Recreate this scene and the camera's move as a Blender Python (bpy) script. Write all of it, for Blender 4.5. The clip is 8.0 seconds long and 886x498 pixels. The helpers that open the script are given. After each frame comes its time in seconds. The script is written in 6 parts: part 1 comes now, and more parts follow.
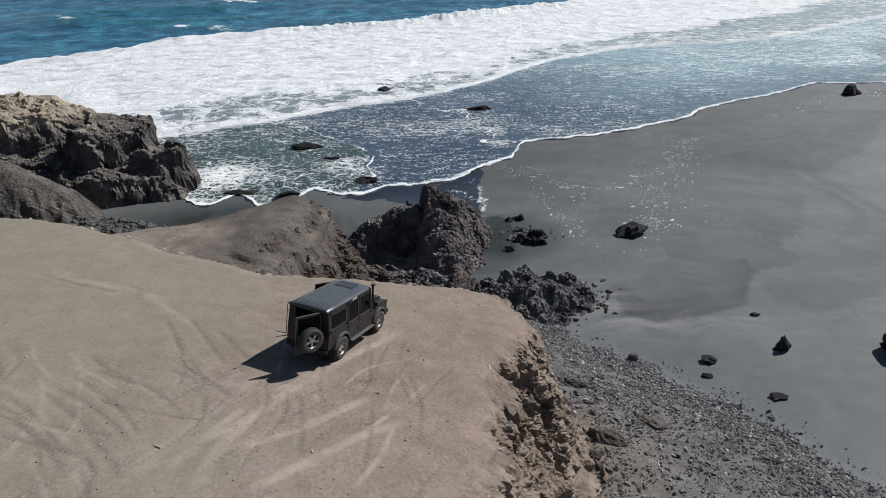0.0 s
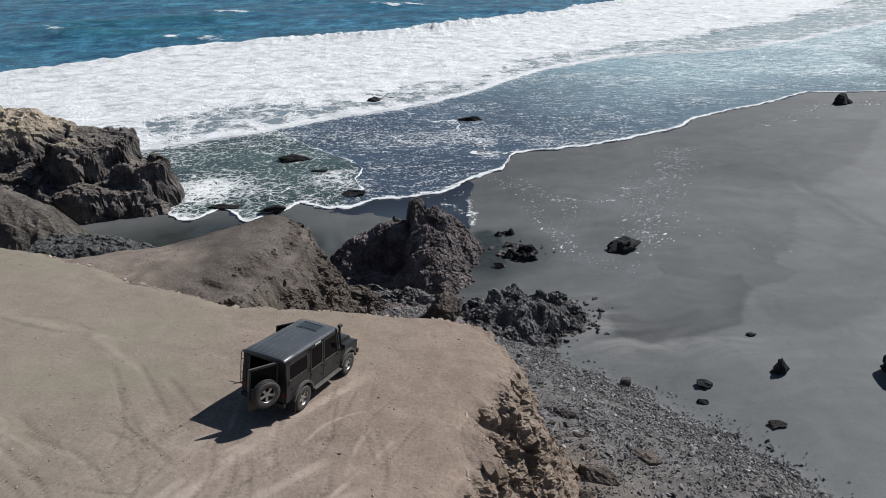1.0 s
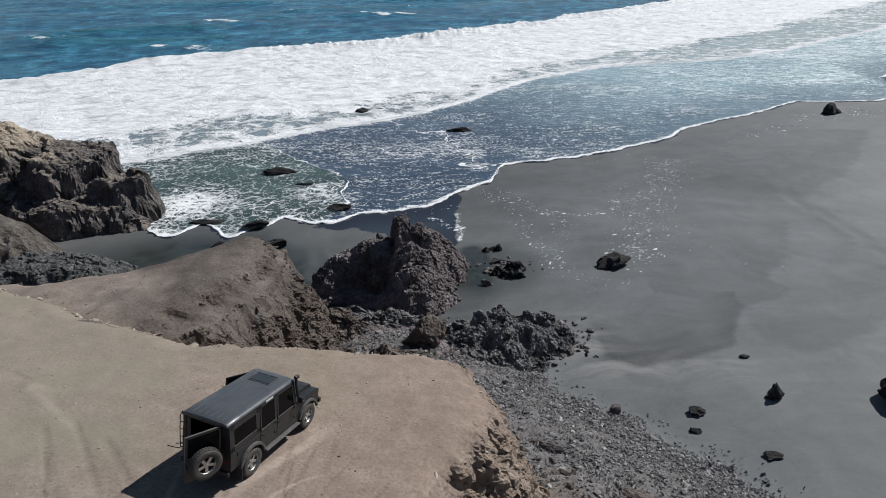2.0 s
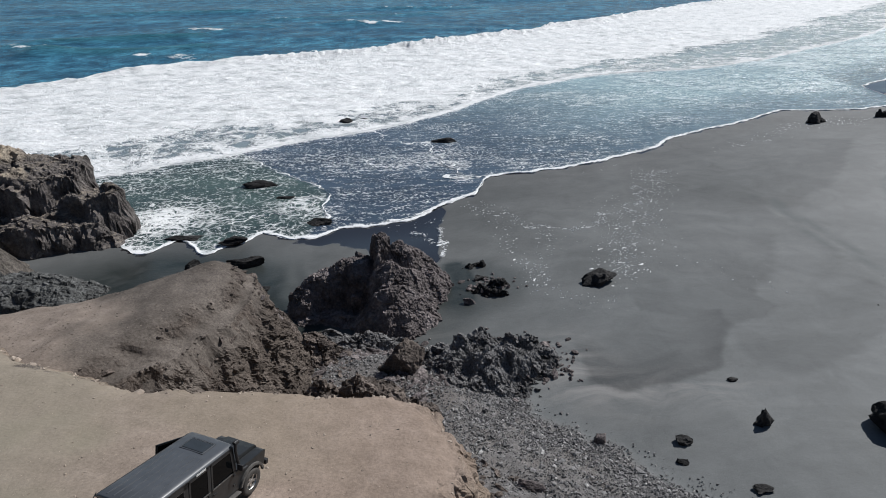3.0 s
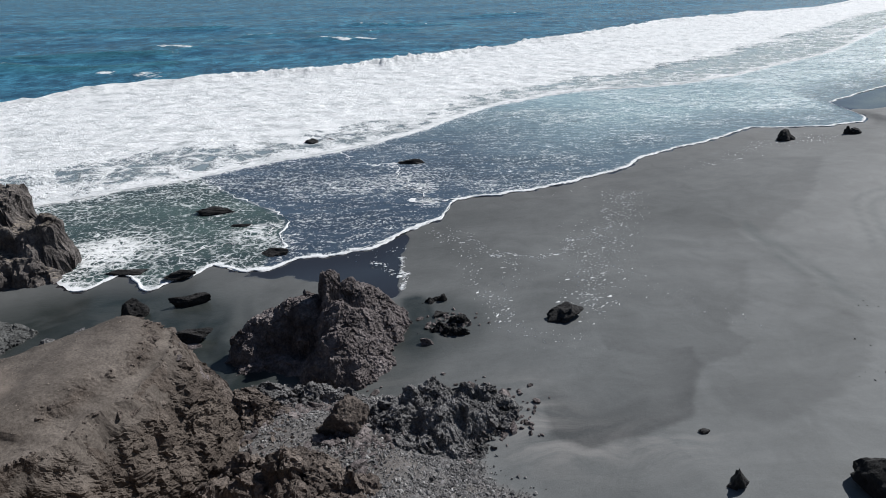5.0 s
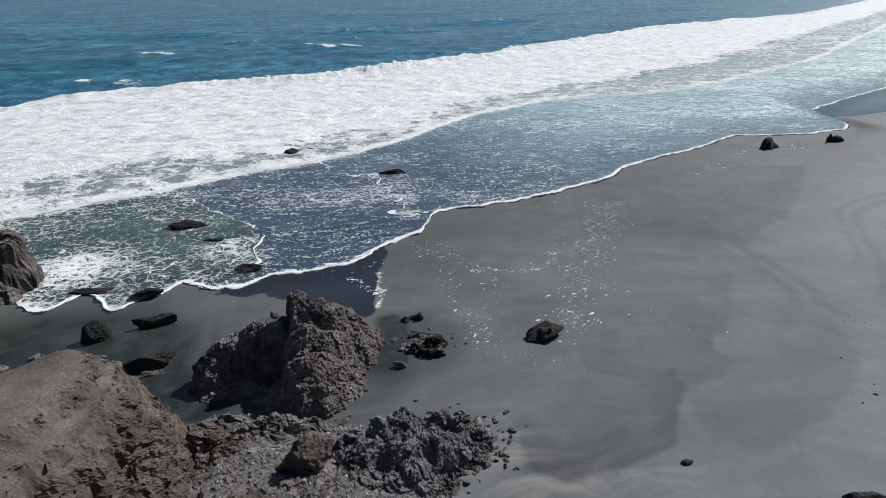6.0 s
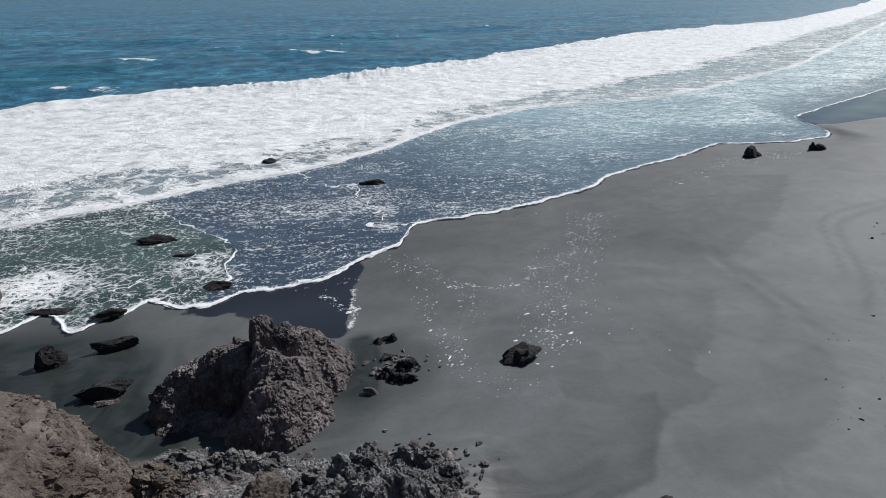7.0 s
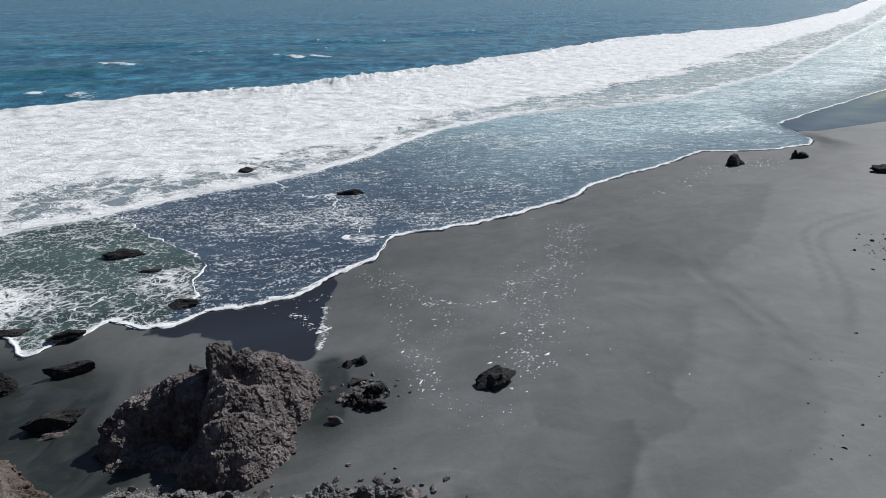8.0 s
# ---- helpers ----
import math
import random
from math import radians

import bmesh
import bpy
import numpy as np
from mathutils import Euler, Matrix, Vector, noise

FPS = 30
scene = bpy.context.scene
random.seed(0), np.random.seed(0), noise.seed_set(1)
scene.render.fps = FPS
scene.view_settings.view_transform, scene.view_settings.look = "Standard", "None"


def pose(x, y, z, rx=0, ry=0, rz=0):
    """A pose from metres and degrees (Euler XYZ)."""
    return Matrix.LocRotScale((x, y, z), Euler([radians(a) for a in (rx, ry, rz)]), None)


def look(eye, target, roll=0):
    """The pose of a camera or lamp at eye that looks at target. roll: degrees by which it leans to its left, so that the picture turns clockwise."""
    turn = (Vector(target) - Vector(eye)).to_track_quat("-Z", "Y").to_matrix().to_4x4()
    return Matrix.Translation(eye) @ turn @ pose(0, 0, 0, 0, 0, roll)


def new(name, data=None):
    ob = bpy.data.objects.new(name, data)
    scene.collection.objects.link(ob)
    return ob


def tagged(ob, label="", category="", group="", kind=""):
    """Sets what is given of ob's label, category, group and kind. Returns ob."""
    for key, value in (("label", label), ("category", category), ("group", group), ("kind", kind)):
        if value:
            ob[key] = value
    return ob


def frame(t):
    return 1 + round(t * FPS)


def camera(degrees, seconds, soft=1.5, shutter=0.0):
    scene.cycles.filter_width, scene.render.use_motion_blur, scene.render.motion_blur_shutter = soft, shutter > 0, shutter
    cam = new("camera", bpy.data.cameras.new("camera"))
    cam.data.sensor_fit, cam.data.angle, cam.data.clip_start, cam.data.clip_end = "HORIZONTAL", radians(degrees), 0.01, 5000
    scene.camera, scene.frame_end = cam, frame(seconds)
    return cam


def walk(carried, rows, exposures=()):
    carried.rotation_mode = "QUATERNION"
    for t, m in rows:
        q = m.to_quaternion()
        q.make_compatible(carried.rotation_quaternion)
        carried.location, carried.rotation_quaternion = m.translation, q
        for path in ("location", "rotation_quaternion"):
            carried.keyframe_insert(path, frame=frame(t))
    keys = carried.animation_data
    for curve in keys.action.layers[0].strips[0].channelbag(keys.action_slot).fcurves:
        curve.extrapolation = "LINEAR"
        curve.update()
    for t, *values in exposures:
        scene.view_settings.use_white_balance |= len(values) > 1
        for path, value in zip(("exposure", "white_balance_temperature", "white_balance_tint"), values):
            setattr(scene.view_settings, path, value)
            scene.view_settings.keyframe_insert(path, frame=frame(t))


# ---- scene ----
cam = camera(78.48, 8.0, soft=0.9)
# seconds, eye, target, roll
PATH = [
    (0.0, (0.000, 0.000, 33.625), (-0.001, 17.234, 23.477), -0.90),
    (0.5, (0.372, 0.930, 33.642), (0.473, 18.232, 23.609), -0.91),
    (1.0, (0.767, 1.880, 33.676), (0.971, 19.248, 23.761), -0.90),
    (1.5, (1.186, 2.826, 33.721), (1.503, 20.262, 23.929), -0.86),
    (3.0, (2.700, 5.702, 34.092), (3.521, 23.292, 24.609), -0.71),
    (3.5, (3.358, 6.666, 34.161), (4.345, 24.306, 24.787), -0.67),
    (4.0, (4.045, 7.676, 34.213), (5.197, 25.363, 24.948), -0.63),
    (4.5, (4.785, 8.710, 34.257), (6.107, 26.441, 25.100), -0.59),
    (6.0, (7.226, 12.010, 34.456), (9.122, 29.829, 25.574), -0.38),
    (6.5, (8.122, 13.149, 34.573), (10.219, 30.987, 25.774), -0.29),
    (7.0, (9.068, 14.294, 34.724), (11.368, 32.143, 26.000), -0.18),
    (7.5, (10.081, 15.431, 34.940), (12.578, 33.283, 26.275), -0.05),
    (8.0, (11.139, 16.567, 35.168), (13.829, 34.412, 26.549), 0.12),
]
walk(cam, [(t, look(eye, target, roll)) for t, eye, target, roll in PATH], [(0.0, 0.29, 6220, 10), (4.5, 0.29, 6220, 10), (8.0, 0.20, 6220, 10)])

# ---- light ----
SUN_EL, SUN_AZ = 40.0, 37.0        # degrees; azimuth from +x towards +y
sun_way = Vector((math.cos(radians(SUN_EL)) * math.cos(radians(SUN_AZ)),
                  math.cos(radians(SUN_EL)) * math.sin(radians(SUN_AZ)), math.sin(radians(SUN_EL))))
world = bpy.data.worlds.new("sky")
scene.world = world
world.use_nodes = True
wn = world.node_tree.nodes
wl = world.node_tree.links
sky = wn.new("ShaderNodeTexSky")
sky.sky_type = "NISHITA"
sky.sun_disc = False
sky.sun_elevation = radians(SUN_EL)
sky.sun_rotation = radians(90.0 - SUN_AZ)
sky.air_density, sky.dust_density, sky.ozone_density = 1.0, 0.3, 1.5
wn["Background"].inputs["Strength"].default_value = 0.042
wl.new(sky.outputs["Color"], wn["Background"].inputs["Color"])
sun_data = bpy.data.lights.new("sun", "SUN")
sun_data.energy, sun_data.angle, sun_data.color = 4.0, radians(0.53), (1.0, 0.965, 0.92)
sun = new("sun", sun_data)
sun.matrix_world = look(sun_way * 300, (0, 0, 0))
scene.view_settings.exposure = 0.0

# ---- helpers of this scene ----
def wobble(p, seed=0.0):
    """Smooth random field over an (n, 3) array of places, about -1 to 1, one unit a lump."""
    p = np.asarray(p, float) + seed * 17.31
    i = np.floor(p).astype(np.int64)
    f = p - i
    w = f * f * f * (f * (f * 6 - 15) + 10)
    total = np.zeros(len(p))
    for dx in (0, 1):
        for dy in (0, 1):
            for dz in (0, 1):
                h = (i[:, 0] + dx) * 374761393 + (i[:, 1] + dy) * 668265263 + (i[:, 2] + dz) * 2147483647
                h = (h ^ (h >> 13)) * 1274126177
                h = ((h ^ (h >> 16)) & 0xFFFF) / 32767.5 - 1.0
                total += h * np.where(dx, w[:, 0], 1 - w[:, 0]) * np.where(dy, w[:, 1], 1 - w[:, 1]) * np.where(dz, w[:, 2], 1 - w[:, 2])
    return total


def layers(p, octaves=4, seed=0.0, gain=0.5):
    """Several sizes of wobble on one another."""
    p = np.asarray(p, float)
    total, a, s = np.zeros(len(p)), 1.0, 1.0
    for k in range(octaves):
        total += a * wobble(p * s, seed + k * 1.7)
        a, s = a * gain, s * 2.03
    return total


def blocks(p, seed=0.0):
    """Broken-stone facets: for each place the level of the block it belongs to, tilted its own way, and how near a crack is."""
    p = np.asarray(p, float)
    i = np.floor(p).astype(np.int64)
    f1, f2, lev = np.full(len(p), 9.0), np.full(len(p), 9.0), np.zeros(len(p))
    for dx in (-1, 0, 1):
        for dy in (-1, 0, 1):
            for dz in (-1, 0, 1):
                c = i + (dx, dy, dz)
                h = c[:, 0] * 73856093 + c[:, 1] * 19349663 + c[:, 2] * 83492791 + int(seed * 7919)
                h = (h ^ (h >> 11)) * 1103515245
                o = np.stack([((h >> s) & 1023) / 1023.0 for s in (3, 11, 19)], 1)
                w = np.stack([((h >> s) & 1023) / 511.5 - 1.0 for s in (7, 15, 23)], 1)
                v = p - c - o
                d = np.sqrt((v ** 2).sum(1))
                near = d < f1
                lev = np.where(near, w[:, 0] * 0.5 + 1.1 * (v * w[:, [1, 2, 0]]).sum(1), lev)
                f2 = np.minimum(f2, np.maximum(f1, d))
                f1 = np.minimum(f1, d)
    return lev, np.exp(-((f2 - f1) / 0.06) ** 2)


def crag(p, seed=0.0):
    """Relief of broken rock, about -1 to 1: lumps, tilted blocks with cracks, grit."""
    warp = np.stack([wobble(p * 0.9, seed + 3), wobble(p * 0.9, seed + 5), wobble(p * 0.9, seed + 8)], 1)
    q = (p + 0.3 * warp) * np.array([1.0, 1.0, 0.75])
    a, ca = blocks(q * 0.62, seed + 1)
    b, cb = blocks(q * 1.55, seed + 2)
    c, cc = blocks(q * 3.9, seed + 4)
    return 0.45 * layers(p * 0.35, 3, seed) + 0.52 * a - 0.05 * ca + 0.26 * b - 0.02 * cb + 0.09 * c + 0.10 * (0.35 - np.abs(wobble(p * 2.4, seed + 9)))


def rugged(p, seed=0.0):
    """Relief of a weathered earth face, about -1 to 1: sharp ribs and gullies running down it, broken by ledges."""
    p = np.asarray(p, float)
    warp = np.stack([wobble(p * 0.8, seed + 3), wobble(p * 0.8, seed + 5), wobble(p * 0.8, seed + 8)], 1)
    total, a, s = np.zeros(len(p)), 0.62, 1.0
    for k in range(5):
        q = (p + 0.35 * warp) * s * np.array([1.0, 1.0, 0.45 if k < 2 else 0.9])
        total += a * (0.55 - 1.6 * np.abs(wobble(q, seed + 1.9 * k)))
        a, s = a * 0.56, s * 2.1
    ledge = np.abs(((p[:, 2] * 0.9 + 0.5 * wobble(p * 0.7, seed + 12)) % 1.0) - 0.5)
    return total + 0.25 * ledge


def step(a, b, x):
    t = np.clip((np.asarray(x, float) - a) / (b - a), 0, 1)
    return t * t * (3 - 2 * t)


def flow(points, count):
    """A smooth curve through a few places."""
    pts = [Vector(p) for p in points]
    pts = [pts[0] * 2 - pts[1]] + pts + [pts[-1] * 2 - pts[-2]]
    out, spans = [], len(pts) - 3
    for k in range(count):
        s = k / (count - 1) * spans
        j = min(int(s), spans - 1)
        t = s - j
        a, b, c, d = pts[j:j + 4]
        out.append(0.5 * ((2 * b) + (c - a) * t + (2 * a - 5 * b + 4 * c - d) * t * t + (3 * b - a - 3 * c + d) * t ** 3))
    return out


def edge_distance(x, y, poly):
    """Signed distance to a closed outline in the plan, inside positive."""
    best, inside = np.full(len(x), 1e9), np.zeros(len(x), bool)
    for k in range(len(poly)):
        ax, ay = poly[k]
        bx, by = poly[(k + 1) % len(poly)]
        ux, uy = bx - ax, by - ay
        t = np.clip(((x - ax) * ux + (y - ay) * uy) / (ux * ux + uy * uy), 0, 1)
        best = np.minimum(best, np.hypot(x - ax - t * ux, y - ay - t * uy))
        cross = (ay > y) != (by > y)
        inside ^= cross & (x < (bx - ax) * (y - ay) / ((by - ay) if by != ay else 1e-9) + ax)
    return np.where(inside, best, -best)


def segment_distance(x, y, ax, ay, bx, by):
    ux, uy = bx - ax, by - ay
    t = np.clip(((x - ax) * ux + (y - ay) * uy) / (ux * ux + uy * uy), 0, 1)
    return np.hypot(x - ax - t * ux, y - ay - t * uy), t


def grid_mesh(name, P, rows, cols, attrs=None, smooth=True):
    """A mesh over rows x cols places, with named values on its points."""
    idx = np.arange(rows * cols).reshape(rows, cols)
    quads = np.stack([idx[:-1, :-1], idx[:-1, 1:], idx[1:, 1:], idx[1:, :-1]], -1).reshape(-1, 4)
    me = bpy.data.meshes.new(name)
    me.from_pydata(P.tolist(), [], quads.tolist())
    for key, val in (attrs or {}).items():
        me.attributes.new(key, "FLOAT", "POINT").data.foreach_set("value", np.asarray(val, np.float32))
    if smooth:
        me.polygons.foreach_set("use_smooth", [True] * len(me.polygons))
    return me


def grid_normals(P, rows, cols):
    G = P.reshape(rows, cols, 3)
    n = np.cross(np.gradient(G, axis=1), np.gradient(G, axis=0))
    n /= np.linalg.norm(n, axis=2, keepdims=True) + 1e-9
    n[n[..., 2] < 0] *= -1
    return n.reshape(-1, 3)


def part(name, bm, material, parent=None, label=""):
    """Links a bmesh as one mesh object under a thing or a part."""
    me = bpy.data.meshes.new(name)
    bm.to_mesh(me)
    bm.free()
    me.materials.append(material)
    ob = new(name, me)
    ob.parent = parent
    if label:
        ob["label"] = label
    return ob


def thing(name, m, label, category, group="", kind=""):
    e = new(name)
    e.matrix_world = m
    return tagged(e, label, category, group, kind)


# ---- materials ----
def material(name):
    m = bpy.data.materials.new(name)
    m.use_nodes = True
    nt = m.node_tree
    return m, nt, nt.nodes["Principled BSDF"]


def node(nt, kind, **values):
    n = nt.nodes.new("ShaderNode" + kind)
    for k, v in values.items():
        if k in n.inputs:
            n.inputs[k].default_value = v
    return n


def coords(nt, scale=1.0, squash=(1, 1, 1)):
    g = nt.nodes.new("ShaderNodeNewGeometry")
    mp = nt.nodes.new("ShaderNodeMapping")
    mp.inputs["Scale"].default_value = [scale * s for s in squash]
    nt.links.new(g.outputs["Position"], mp.inputs["Vector"])
    return mp.outputs["Vector"]


def local(nt, scale=1.0, squash=(1, 1, 1)):
    g = nt.nodes.new("ShaderNodeTexCoord")
    mp = nt.nodes.new("ShaderNodeMapping")
    mp.inputs["Scale"].default_value = [scale * s for s in squash]
    nt.links.new(g.outputs["Object"], mp.inputs["Vector"])
    return mp.outputs["Vector"]


def grain(nt, vec, scale, detail=5.0, rough=0.6, distort=0.0):
    n = node(nt, "TexNoise", Scale=scale, Detail=detail, Roughness=rough, Distortion=distort)
    nt.links.new(vec, n.inputs["Vector"])
    return n.outputs["Fac"]


def ramp(nt, fac, stops):
    n = nt.nodes.new("ShaderNodeValToRGB")
    el = n.color_ramp.elements
    while len(el) < len(stops):
        el.new(0.5)
    for e, (pos, col) in zip(el, stops):
        e.position = pos
        e.color = (*col, 1) if len(col) == 3 else col
    nt.links.new(fac, n.inputs["Fac"])
    return n.outputs["Color"]


def sums(nt, op, a, b, clamp=False):
    n = nt.nodes.new("ShaderNodeMath")
    n.operation, n.use_clamp = op, clamp
    for k, v in enumerate((a, b)):
        if isinstance(v, (int, float)):
            n.inputs[k].default_value = v
        else:
            nt.links.new(v, n.inputs[k])
    return n.outputs[0]


def between(nt, fac, a, b, mode="MIX"):
    n = nt.nodes.new("ShaderNodeMix")
    n.data_type, n.blend_type = "RGBA", mode
    for sock, v in ((n.inputs["Factor"], fac), (n.inputs["A"], a), (n.inputs["B"], b)):
        if isinstance(v, (int, float)):
            sock.default_value = v
        elif isinstance(v, tuple):
            sock.default_value = (*v, 1)
        else:
            nt.links.new(v, sock)
    return n.outputs["Result"]


def field(nt, name):
    n = nt.nodes.new("ShaderNodeAttribute")
    n.attribute_name = name
    return n.outputs["Fac"]


def relief(nt, bsdf, height, strength, distance, under=None):
    b = node(nt, "Bump", Strength=strength, Distance=distance)
    nt.links.new(height, b.inputs["Height"])
    if under is not None:
        nt.links.new(under, b.inputs["Normal"])
    nt.links.new(b.outputs["Normal"], bsdf.inputs["Normal"])
    return b.outputs["Normal"]


def broken(nt, scale):
    """Chipped, blocky relief: cells of two sizes, each at its own level and tilt. Gives height, nearness of a crack, tone."""
    v = coords(nt)
    warp = node(nt, "TexNoise", Scale=scale * 1.3, Detail=4.0)
    nt.links.new(v, warp.inputs["Vector"])
    shift = nt.nodes.new("ShaderNodeVectorMath")
    shift.operation = "MULTIPLY_ADD"
    shift.inputs[1].default_value = (0.35 / scale,) * 3
    nt.links.new(warp.outputs["Color"], shift.inputs[0])
    nt.links.new(v, shift.inputs[2])
    total, tone, crack = 0.0, 0.5, 0.0
    for k, (s, w) in enumerate(((1.0, 0.6), (2.7, 0.34))):
        vo = node(nt, "TexVoronoi", Scale=scale * s)
        nt.links.new(shift.outputs[0], vo.inputs["Vector"])
        lev = nt.nodes.new("ShaderNodeSeparateColor")
        nt.links.new(vo.outputs["Color"], lev.inputs[0])
        piece = sums(nt, "SUBTRACT", sums(nt, "MULTIPLY", lev.outputs[0], w), sums(nt, "MULTIPLY", vo.outputs["Distance"], w * 0.8))
        total = piece if k == 0 else sums(nt, "ADD", total, piece)
        tone = lev.outputs[1] if k == 0 else sums(nt, "ADD", sums(nt, "MULTIPLY", tone, 0.5), sums(nt, "MULTIPLY", lev.outputs[1], 0.5))
        crack = vo.outputs["Distance"]
    return total, crack, tone


def along_shore(nt, sx, sy):
    """Coordinates turned to run along the beach."""
    mp = nt.nodes.new("ShaderNodeMapping")
    mp.inputs["Rotation"].default_value = (0, 0, radians(-27))
    mp.inputs["Scale"].default_value = (sx, sy, 1)
    nt.links.new(coords(nt), mp.inputs["Vector"])
    return mp.outputs["Vector"]


def warped(nt, amount, scale, detail, squash, turn=-27.0):
    """Coordinates bent by noise, then turned to the beach and squashed."""
    v = coords(nt)
    warp = node(nt, "TexNoise", Scale=scale, Detail=detail)
    nt.links.new(v, warp.inputs["Vector"])
    shift = nt.nodes.new("ShaderNodeVectorMath")
    shift.operation = "MULTIPLY_ADD"
    shift.inputs[1].default_value = (amount, amount, 0)
    nt.links.new(warp.outputs["Color"], shift.inputs[0])
    nt.links.new(v, shift.inputs[2])
    mp = nt.nodes.new("ShaderNodeMapping")
    mp.inputs["Rotation"].default_value = (0, 0, radians(turn))
    mp.inputs["Scale"].default_value = (*squash, 1)
    nt.links.new(shift.outputs[0], mp.inputs["Vector"])
    return mp.outputs["Vector"]


def rock_material(name, dark, mid, pale, scale=1.0, dusty=None, cap=None):
    """Broken volcanic stone: mottled, darker in its cracks, paler crust in patches, dust on what lies flat."""
    m, nt, b = material(name)
    v = coords(nt)
    base = ramp(nt, grain(nt, v, 0.55 * scale, 8, 0.65), [(0.3, dark), (0.5, mid), (0.72, pale)])
    chips, crack, tone = broken(nt, 1.5 * scale)
    base = between(nt, 1.0, base, ramp(nt, tone, [(0.1, (0.72,) * 3), (0.9, (1.3,) * 3)]), "MULTIPLY")
    fine = ramp(nt, grain(nt, v, 5.5 * scale, 6, 0.7), [(0.3, (0.45, 0.45, 0.45)), (0.6, (1.0, 1.0, 1.0)), (0.8, (1.35, 1.3, 1.25))])
    col = between(nt, 1.0, base, fine, "MULTIPLY")
    if dusty:
        g = nt.nodes.new("ShaderNodeNewGeometry")
        s = nt.nodes.new("ShaderNodeSeparateXYZ")
        nt.links.new(g.outputs["Normal"], s.inputs[0])
        flat = sums(nt, "MULTIPLY", sums(nt, "SUBTRACT", s.outputs["Z"], 0.72), 5.0, True)
        flat = sums(nt, "MULTIPLY", flat, ramp(nt, grain(nt, v, 0.9, 5), [(0.35, (0, 0, 0)), (0.6, (1, 1, 1))]), True)
        if cap is not None:
            w = nt.nodes.new("ShaderNodeSeparateXYZ")
            nt.links.new(g.outputs["Position"], w.inputs[0])
            level = sums(nt, "ADD", w.outputs["Z"], sums(nt, "MULTIPLY", grain(nt, v, 0.35, 5), 3.0))
            flat = sums(nt, "MAXIMUM", sums(nt, "MULTIPLY", flat, 0.5), sums(nt, "MULTIPLY", sums(nt, "SUBTRACT", level, cap + 1.5), 0.8, True))
        col = between(nt, flat, col, dusty)
    nt.links.new(col, b.inputs["Base Color"])
    b.inputs["Roughness"].default_value = 0.88
    b.inputs["Specular IOR Level"].default_value = 0.3
    h = sums(nt, "ADD", grain(nt, v, 3.2 * scale, 8, 0.72), sums(nt, "MULTIPLY", grain(nt, v, 14 * scale, 4, 0.6), 0.35))
    h = sums(nt, "ADD", h, sums(nt, "MULTIPLY", chips, 1.3))
    relief(nt, b, h, 0.9, 0.22 / scale)
    return m


def plain_material(name, colour, rough=0.5, metal=0.0, vary=0.12, scale=6.0, bump=0.0, coat=0.0):
    """Paint, rubber, metal: one colour with dust, scuffs and a little unevenness."""
    m, nt, b = material(name)
    v = local(nt)
    n = grain(nt, v, scale, 6, 0.65)
    lo = tuple(c * (1 - vary) for c in colour)
    hi = tuple(min(1, c * (1 + vary)) for c in colour)
    nt.links.new(ramp(nt, n, [(0.3, lo), (0.7, hi)]), b.inputs["Base Color"])
    r = ramp(nt, grain(nt, v, scale * 2.3, 5), [(0.3, (rough * 0.8,) * 3), (0.75, (min(1, rough * 1.25),) * 3)])
    nt.links.new(r, b.inputs["Roughness"])
    b.inputs["Metallic"].default_value = metal
    b.inputs["Coat Weight"].default_value = coat
    if bump:
        relief(nt, b, n, 0.4, bump)
    return m

# ---- ground: sand, gravel fan, bluff ----
SHORE = [(-1500, 70), (-200, 68), (-60, 80), (-42, 77), (-38.5, 73.6), (-35, 70.2), (-32.4, 70.5), (-31.8, 73.8), (-29, 73), (-25.9, 68.6), (-23.8, 69.7), (-23.3, 72.4), (-20.7, 72.3), (-20.4, 74.9), (-19, 75.3), (-15, 72.7), (-11.6, 73.1), (-8.5, 75.7), (-5, 76.1), (1.7, 78), (5, 81.8),
         (12.4, 88), (14.2, 94.2), (19.8, 95.8), (28.2, 97.6), (35.2, 100.8), (44, 104.6), (51.7, 109.6), (54.7, 113.8), (63.9, 118.3), (80.2, 127), (91.7, 134), (99.7, 133.4), (110.8, 133), (122.7, 136.2), (127.5, 141), (129, 150), (130, 158), (138, 163), (160.4, 176), (220, 210), (400, 330), (700, 560), (5200, 4200)]
SHORE_X, SHORE_Y = [np.array(v, float) for v in zip(*SHORE)]


def shore_line(x):
    """The water's edge: y for x, with the small scallops of the swash."""
    x = np.asarray(x, float)
    y = np.interp(x, SHORE_X, SHORE_Y)
    for d in (0.35, -0.35, 0.8, -0.8):
        y = y + np.interp(x + d, SHORE_X, SHORE_Y)
    q = np.stack([x * 0.16, x * 0, x * 0], 1)
    near = np.exp(-(x / 260.0) ** 2)
    return y / 5 + near * (0.35 * layers(q, 3, 4.0) + 0.22 * layers(q * 5, 3, 6.0))


def sand_height(x, y):
    far = np.interp(x, [-1500, -40, 0, 30, 60, 100, 170, 5200], [74, 74, 80, 95, 112, 132, 182, 4860])
    d = far - y
    d = np.where(d > 0, (1 - step(20, 55, d)) * d + step(20, 55, d) * np.maximum(20, np.minimum(d, 92 - y)), d)
    z = 0.12 + np.where(d > 0, 0.065 * d + 0.0005 * np.clip(d, 0, 95) ** 2, 0.03 * d)
    return np.minimum(z, 11.0)


